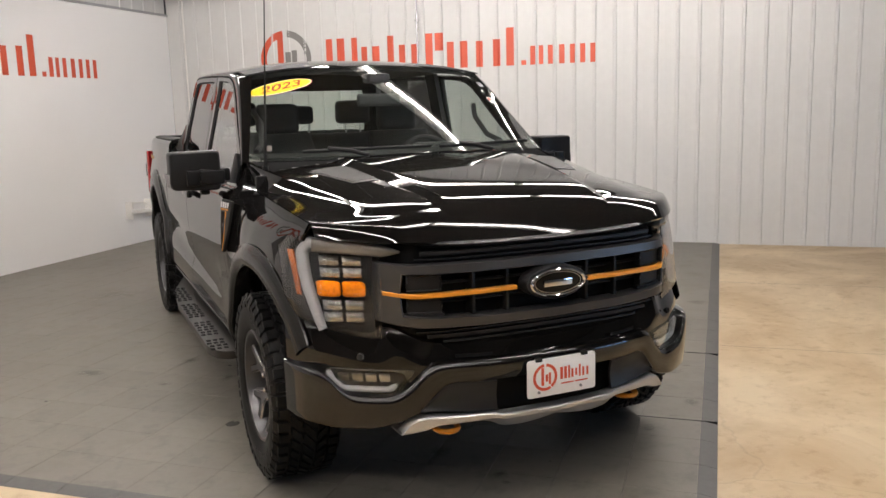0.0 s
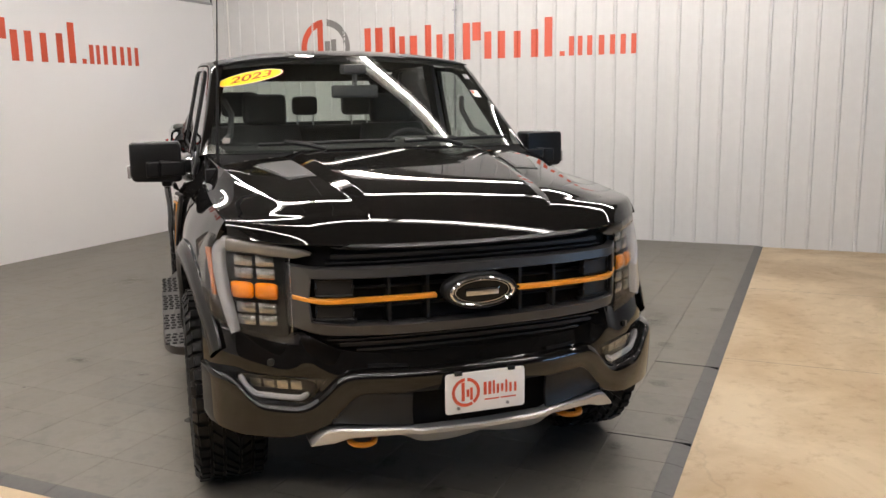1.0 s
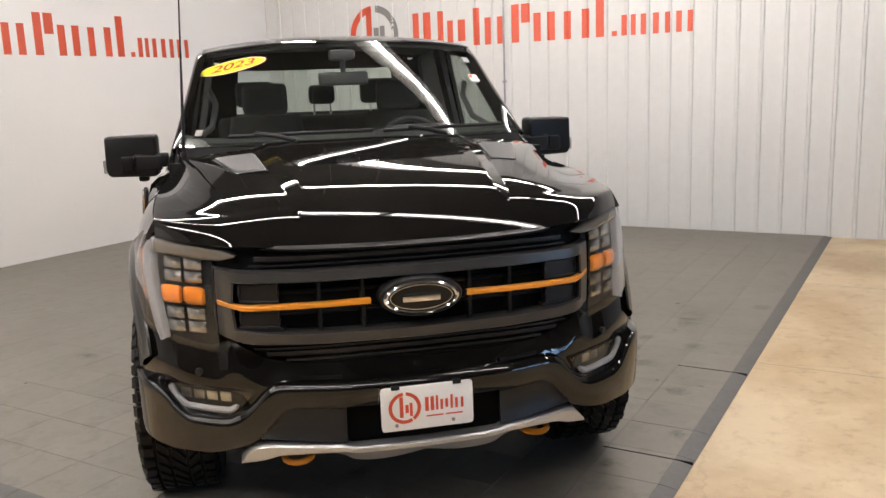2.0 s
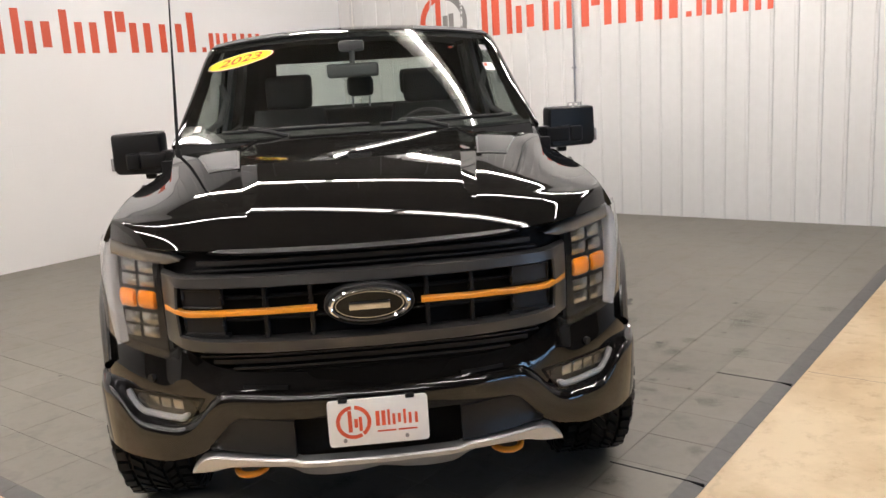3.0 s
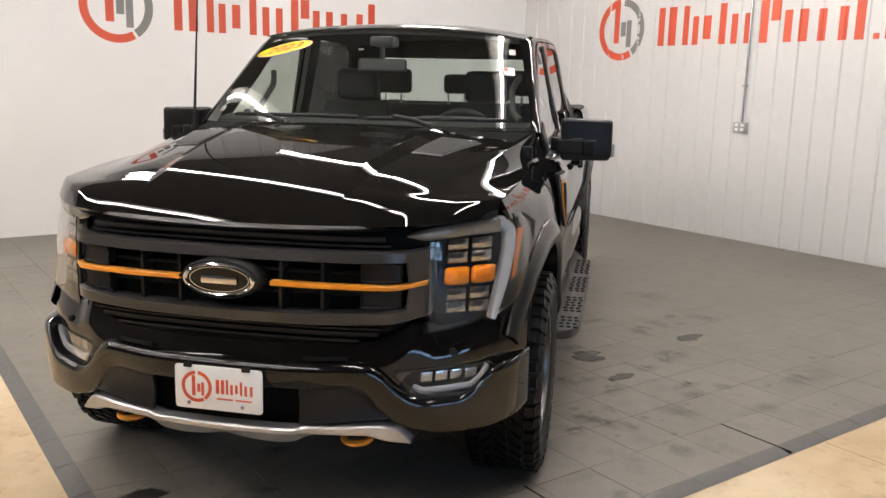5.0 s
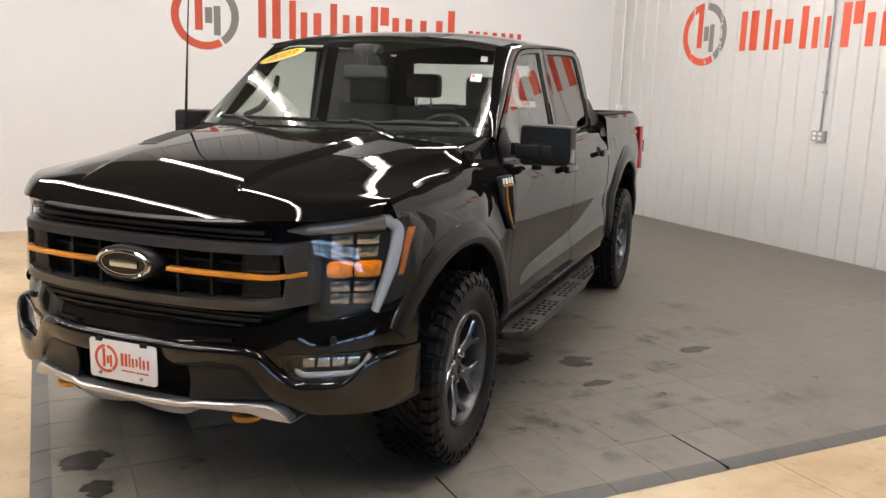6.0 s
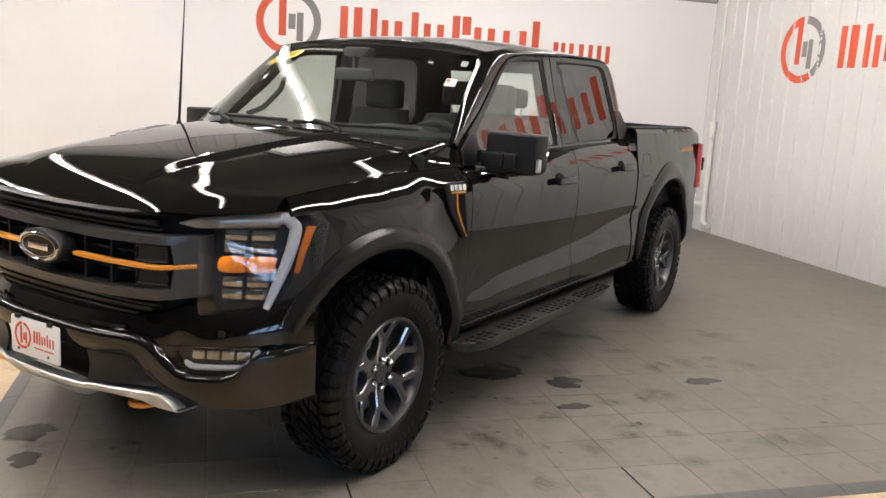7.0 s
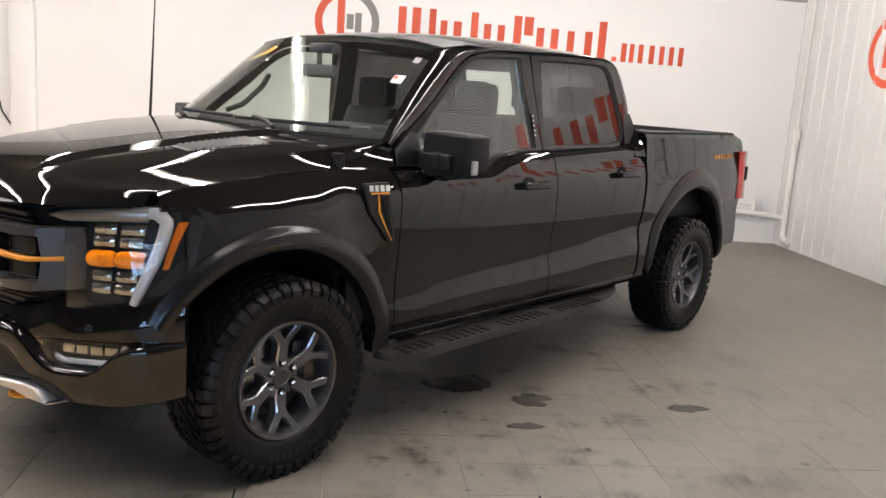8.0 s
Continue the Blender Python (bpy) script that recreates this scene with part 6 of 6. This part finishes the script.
def build_side_details(truck):
    for side in (-1, 1):
        X = lambda y, z, d=0.0: (side * (side_x(y, z) + d), y, z)
        # door handles
        for ya, z in ((1.585, 1.163), (2.58, 1.197)):
            # flat black oval for the shade in the hollow behind the handle
            cup = [(ya + 0.075 + 0.052 * math.cos(a) , z + 0.014 + 0.030 * math.sin(a)) for a in [k * math.tau / 20 for k in range(20)]]
            one = plate([X(y, zz, 0.0015) for y, zz in cup], (side * 0.002, 0, 0))
            h = part("door_handle", tidy(box(min(side * 1.000, side * 1.032), max(side * 1.000, side * 1.032), ya, ya + 0.225, z - 0.020, z + 0.021, 0.011, segments=3)), PAINT, truck, "black door handle")
            part("handle_cup", one, VOID, h)
        # wing mirror
        foot = part("wing_mirror", tidy(box(min(side * 0.90, side * 1.06), max(side * 0.90, side * 1.06), 0.845, 0.930, 1.285, 1.352, 0.014, segments=2)), SHELL, truck, "black wing mirror")
        rows = []
        for k, (y, sc) in enumerate(((0.862, 0.90), (0.868, 0.96), (0.885, 1.0), (0.99, 1.0), (1.01, 0.97))):
            cx, cz = 1.072, 1.340
            out = rounded([Vector((-0.125, 0, -0.085)), Vector((-0.110, 0, -0.100)), Vector((0.108, 0, -0.096)), Vector((0.124, 0, -0.07)), Vector((0.121, 0, 0.098)), Vector((-0.115, 0, 0.104)), Vector((-0.125, 0, 0.09))], 0.016, 4)
            rows.append([(side * (cx + p.x * sc), y + 0.02 * (p.x / 0.12), cz + p.z * sc) for p in out])
        one = sheet(rows, closed=True)
        one.faces.new([one.verts.new(p) for p in rows[0]])
        part("mirror_shell", tidy(one), SHELL, foot, "black mirror shell", 35)
        one = bmesh.new()
        one.faces.new([one.verts.new((p[0], p[1] - 0.012, p[2])) for p in rows[-1]])
        part("mirror_face", tidy(one), MIRROR, foot, "mirror glass")
        arm = tidy(box(min(side * 0.93, side * 1.052), max(side * 0.93, side * 1.052), 0.838, 0.90, 1.272, 1.345, 0.010, segments=3))
        part("mirror_arm", arm, SHELL, foot)
        part("mirror_cap", tidy(box(min(side * 1.056, side * 1.118), max(side * 1.056, side * 1.118), 0.838, 0.90, 1.268, 1.345, 0.010, segments=3)), SHELL, foot)
        part("mirror_lamp", tidy(box(min(side * 1.190, side * 1.209), max(side * 1.190, side * 1.209), 0.905, 0.940, 1.262, 1.325, 0.006, segments=2)), DRL, foot, "clear side lamp strip")
        tri = [(side * (glass_x(z) + 0.016), y, z) for y, z in ((0.745, 1.275), (0.745, 1.345), (0.86, 1.425), (0.90, 1.42), (0.92, 1.275))]
        part("mirror_sail", plate(tri, (side * 0.012, 0, 0), 0.003), SHELL, foot)
        part("camera_pod", tidy(box(min(side * 1.0, side * 1.05), max(side * 1.0, side * 1.05), 0.89, 0.94, 1.215, 1.250, 0.014, segments=2)), SHELL, foot)
        # fender vent
        out = [(0.470, 1.214), (0.606, 1.217), (0.600, 1.165), (0.606, 1.090), (0.638, 0.958), (0.610, 0.950), (0.500, 1.085)]
        vent = part("fender_vent", plate(rounded([Vector(X(y, z, 0.006)) for y, z in out], 0.012, 3), (side * 0.014, 0, 0), 0.002), SATIN, truck, "dark fender vent with badge and orange line")
        # opening is a black plate on the vent, shade painted instead of depth
        out = [(0.545, 1.160), (0.588, 1.160), (0.592, 1.090), (0.622, 0.975), (0.588, 1.03)]
        part("vent_opening", plate([X(y, z, 0.0165) for y, z in out], (side * 0.005, 0, 0)), VOID, vent)
        part("vent_line", tube([X(0.541, 1.163, 0.016), X(0.546, 1.09, 0.016), X(0.583, 1.02, 0.016), X(0.618, 0.962, 0.016)], 0.0042, 8), ORANGE, vent, "orange accent line")
        for k in range(4):
            y = 0.490 + 0.028 * k
            part("badge_bar", plate([X(y, 1.180, 0.020), X(y + 0.021, 1.180, 0.020), X(y + 0.021, 1.206, 0.020), X(y, 1.206, 0.020)], (side * 0.004, 0, 0)), CHROME, vent, "silver badge bar")
        part("badge_bar", plate([X(0.50, 1.168, 0.020), X(0.595, 1.168, 0.020), X(0.595, 1.175, 0.020), X(0.50, 1.175, 0.020)], (side * 0.003, 0, 0)), ORANGE, vent)
        # decal bars on the bed side
        for k in range(6):
            y = 4.05 + 0.062 * k
            one = sheet([[X(yy, zz, 0.0015) if zz < 1.18 else (side * (0.9685 * taper(yy) + 0.0015), yy, zz) for yy in (y, y + 0.045)] for zz in (1.262, 1.298)])
            part("decal_bar", thick(one, 0.0006), ORANGE, truck, "faded orange decal bar")
        # fuel flap on the driver's side
        if side > 0:
            out = rounded([Vector((0, y, z)) for y, z in ((3.09, 1.115), (3.25, 1.115), (3.25, 1.275), (3.09, 1.275))], 0.03, 4)
            fx = lambda y, z: hermite(z, ((1.1, side_x(y, 1.1)), (1.18, side_x(y, 1.18)), (1.28, 0.968)))
            o1 = [(fx(p.y, p.z) + 0.001, p.y, p.z) for p in out]
            o2 = [(fx(p.y, p.z) + 0.001, 3.17 + (p.y - 3.17) * 0.965, 1.195 + (p.z - 1.195) * 0.965) for p in out]
            part("fuel_flap", thick(sheet([o1, o2], closed=True), 0.001), VOID, truck, "outline of the fuel flap")
    strip = [(glass_x(z) + 0.0135, y, z) for y, z in ((1.862, 1.395), (1.884, 1.395), (1.876, 1.535), (1.854, 1.535))]
    pad = part("keypad_strip", plate(strip, (0.003, 0, 0), 0.001), PAINT, truck, "glossy black keypad strip on the middle pillar")
    for k in range(5):
        z, y = 1.412 + 0.026 * k, 1.866 - 0.0015 * k
        q = [(glass_x(zz) + 0.0168, yy, zz) for yy, zz in ((y, z), (y + 0.010, z), (y + 0.010, z + 0.012), (y, z + 0.012))]
        part("keypad_mark", plate(q, (0.0008, 0, 0)), DRL, pad)
    # radio aerial on the passenger side
    a0 = Vector((-0.798, 0.494, 1.352))
    ae = part("aerial", tube([a0, a0 + Vector((0.007, 0.001, 0.12)), a0 + Vector((0.028, 0.003, 0.50)), a0 + Vector((0.045, 0.006, 0.80))], [0.008, 0.0075, 0.0038, 0.0028], 8), MATTE, truck, "thin black radio aerial")
    part("aerial_base", tube([a0 + Vector((0, 0, -0.02)), a0 + Vector((0, 0, 0.02))], 0.014, 10), MATTE, ae)


def build_wheel(truck):
    """A wheel about the x axis, its outer face towards +x."""
    R, W = 0.417, 0.140
    w = new("wheel")
    w.parent = truck
    tagged(w, "all-terrain tyre on a dark grey machined twin-spoke alloy wheel")
    prof = [(-0.105, 0.245), (-0.130, 0.262), (-0.142, 0.31), (-0.144, 0.345), (-0.132, 0.385), (-0.112, 0.401), (-0.06, 0.406), (0, 0.407), (0.06, 0.406), (0.112, 0.401), (0.132, 0.385), (0.144, 0.345),
            (0.142, 0.31), (0.132, 0.272), (0.122, 0.252), (0.105, 0.245)]
    part("tyre", revolve(prof, 72), RUBBER, w, "black all-terrain tyre", 50)
    bm = bmesh.new()
    rng = random.Random(5)
    n = 46
    for k in range(n):
        a = k * math.tau / n
        def block(x0, x1, da0, da1, r0, r1, skew=0.0):
            vs = []
            for r in (r0, r1):
                e = 0.0 if r == r0 else 0.004
                for x, sgn in ((x0 + e, 0), (x1 - e, 1)):
                    for d in (da0 + e / 0.4, da1 - e / 0.4):
                        ang = a + d + skew * (x - (x0 + x1) / 2)
                        vs.append(bm.verts.new((x, r * math.cos(ang), r * math.sin(ang))))
            i = vs
            for q in ((4, 5, 7, 6), (0, 1, 5, 4), (2, 6, 7, 3), (0, 4, 6, 2), (1, 3, 7, 5)):
                bm.faces.new([i[z] for z in q])
        g = math.tau / n
        for s in (-1, 1):
            long = k % 2
            x0, x1 = sorted((s * 0.085, s * (0.133 if long else 0.127)))
            block(x0, x1, 0.06 * g, 0.86 * g, 0.395, 0.4165)
            # shoulder lug down the sidewall
            vs = []
            for x, r in ((s * 0.128, 0.408), (s * 0.1455, 0.382 if long else 0.386), (s * 0.1462, 0.360 if long else 0.372), (s * 0.139, 0.35)):
                for d in (0.08 * g, (0.84 if long else 0.70) * g):
                    vs.append(bm.verts.new((x, r * math.cos(a + d), r * math.sin(a + d))))
            for q in ((0, 1, 3, 2), (2, 3, 5, 4), (4, 5, 7, 6), (0, 2, 4, 6), (1, 7, 5, 3)):
                bm.faces.new([vs[z] for z in q])
            x0, x1 = sorted((s * 0.034, s * 0.078))
            block(x0, x1, 0.05 * g + (0.3 * g if s > 0 else 0), 0.78 * g + (0.3 * g if s > 0 else 0), 0.398, 0.4175, skew=s * 2.2)
        block(-0.028, 0.028, 0.5 * g, 1.24 * g, 0.399, 0.418, skew=3.0)
    bmesh.ops.recalc_face_normals(bm, faces=bm.faces)
    part("tread", bm, RUBBER, w, "deep chunky tread blocks", 25)
    # faint raised bars where the sidewall is lettered
    for start, count in ((20, 9), (140, 7), (250, 9)):
        for k in range(count):
            a0, a1 = radians(start + 6.2 * k), radians(start + 6.2 * k + 4.0)
            bm = bmesh.new()
            vs = [bm.verts.new((x, r * math.cos(a), r * math.sin(a))) for r, x in ((0.300, 0.1415), (0.330, 0.1448)) for a in (a0, a1)]
            bm.faces.new((vs[0], vs[1], vs[3], vs[2]))
            part("sidewall_bar", thick(bm, 0.0015), SATIN, w)
    # rim
    prof = [(0.118, 0.252), (0.126, 0.247), (0.124, 0.238), (0.112, 0.232), (0.085, 0.224), (0.0, 0.214), (-0.11, 0.220), (-0.125, 0.25)]
    part("rim", revolve(prof, 64), ALLOY_DARK, w, "dark grey alloy rim", 45)
    part("rim_lip", revolve([(0.119, 0.2535), (0.1285, 0.2475), (0.1265, 0.237), (0.121, 0.236)], 64), ALLOY_DARK, w, "machined rim lip", 45)
    # forked spokes: a dark face with machined edges
    outline = [(0.045, -0.026), (0.085, -0.030), (0.138, -0.027), (0.160, -0.036), (0.186, -0.058), (0.216, -0.082), (0.238, -0.098), (0.246, -0.058), (0.212, -0.033), (0.180, -0.008), (0.172, 0.0)]
    outline = outline + [(r, -u) for r, u in outline[-2::-1]]
    def shrunk(pts, d):
        got = []
        for k, p in enumerate(pts):
            a, b = Vector(pts[k - 1]), Vector(pts[(k + 1) % len(pts)])
            t1, t2 = (Vector(p) - a).normalized(), (b - Vector(p)).normalized()
            m = (Vector((-t1.y, t1.x)) + Vector((-t2.y, t2.x))).normalized()
            got.append(Vector(p) + m * d)
        return got
    def face_x(r):
        return 0.068 + 0.042 * (r / 0.245) ** 2
    for k in range(6):
        a = radians(90 + 60 * k)
        def pt(r, u, dx=0.0):
            return (face_x(r) + dx, r * math.cos(a) - u * math.sin(a), r * math.sin(a) + u * math.cos(a))
        o, i = [Vector(p) for p in outline], shrunk(outline, 0.0065)
        spoke = part("spoke", tidy(sheet([[pt(*p, -0.045) for p in o], [pt(*p, -0.007) for p in o]], closed=True)), ALLOY_DARK, w, "", 30)
        part("spoke_edge", tidy(sheet([[pt(*p, -0.007) for p in o], [pt(*p) for p in i]], closed=True)), ALLOY, spoke, "machined spoke edge", 30)
        top = bmesh.new()
        vs = [top.verts.new(pt(*p)) for p in i]
        for q in ((0, 1, 19, 20), (1, 2, 18, 19), (2, 3, 10), (2, 10, 18), (18, 10, 17), (3, 4, 9, 10), (4, 5, 8, 9), (5, 6, 7, 8), (17, 10, 11, 16), (16, 11, 12, 15), (15, 12, 13, 14)):
            top.faces.new([vs[z] for z in q])
        part("spoke_face", tidy(top), SPOKE_GREY, spoke, "dark grey spoke face", 30)
        c = Vector((0.060, 0.066 * math.cos(a), 0.066 * math.sin(a)))
        nut = part("lug_nut", tube([c, c + Vector((0.024, 0, 0)), c + Vector((0.030, 0, 0))], [0.0135, 0.0125, 0.007], 12), CHROME, w, "chrome lug nut")
        part("nut_seat", tube([c + Vector((0.0, 0, 0)), c + Vector((0.012, 0, 0))], 0.0195, 16), VOID, nut)
    part("wheel_hub", revolve([(0.0, 0.0001), (0.0, 0.094), (0.058, 0.090), (0.067, 0.084), (0.068, 0.042), (0.074, 0.039), (0.076, 0.033), (0.073, 0.030), (0.073, 0.0001)], 36), ALLOY_DARK, w, "dark hub with a black centre cap", 40)
    part("brake_disc", revolve([(-0.02, 0.0001), (-0.02, 0.178), (0.005, 0.178), (0.005, 0.10), (0.010, 0.09), (0.010, 0.0001)], 48), STEEL, w, "steel brake disc", 40)
    part("brake_caliper", tidy(box(-0.05, 0.035, 0.08, 0.19, 0.02, 0.13, 0.015)), ALLOY_DARK, w)
    return w


def build_truck():
    truck = thing("pickup_truck", "glossy black four-door pickup truck on a grey tiled floor", "pickup truck")
    build_hood(truck)
    build_body_sides(truck)
    build_cab(truck)
    build_interior(truck)
    build_bed(truck)
    build_front(truck)
    build_side_details(truck)
    w = build_wheel(truck)
    w.location = (0.858, AXLE_F, 0.418)
    spots = ((0.858, AXLE_R, 0), (-0.858, AXLE_F, 180), (-0.858, AXLE_R, 180))
    for x, y, turn in spots:
        copy_thing(w, pose(x, y, 0.418, 11 + y * 3, 0, turn))
    for y in (AXLE_F, AXLE_R):
        part("axle", tube([(-0.80, y, 0.418), (0.80, y, 0.418)], 0.05, 12), VOID, truck, "black axle")
    part("chassis", box(-0.52, 0.52, -0.55, 4.7, 0.44, 0.60, 0.02), VOID, truck, "black chassis frame")
    part("engine_block", box(-0.60, 0.60, -0.60, 0.40, 0.55, 1.05, 0.03), VOID, truck)
    return truck


build_room()
build_lamps()
build_wall_things()
build_truck()
build_floor_pieces()
build_stains()
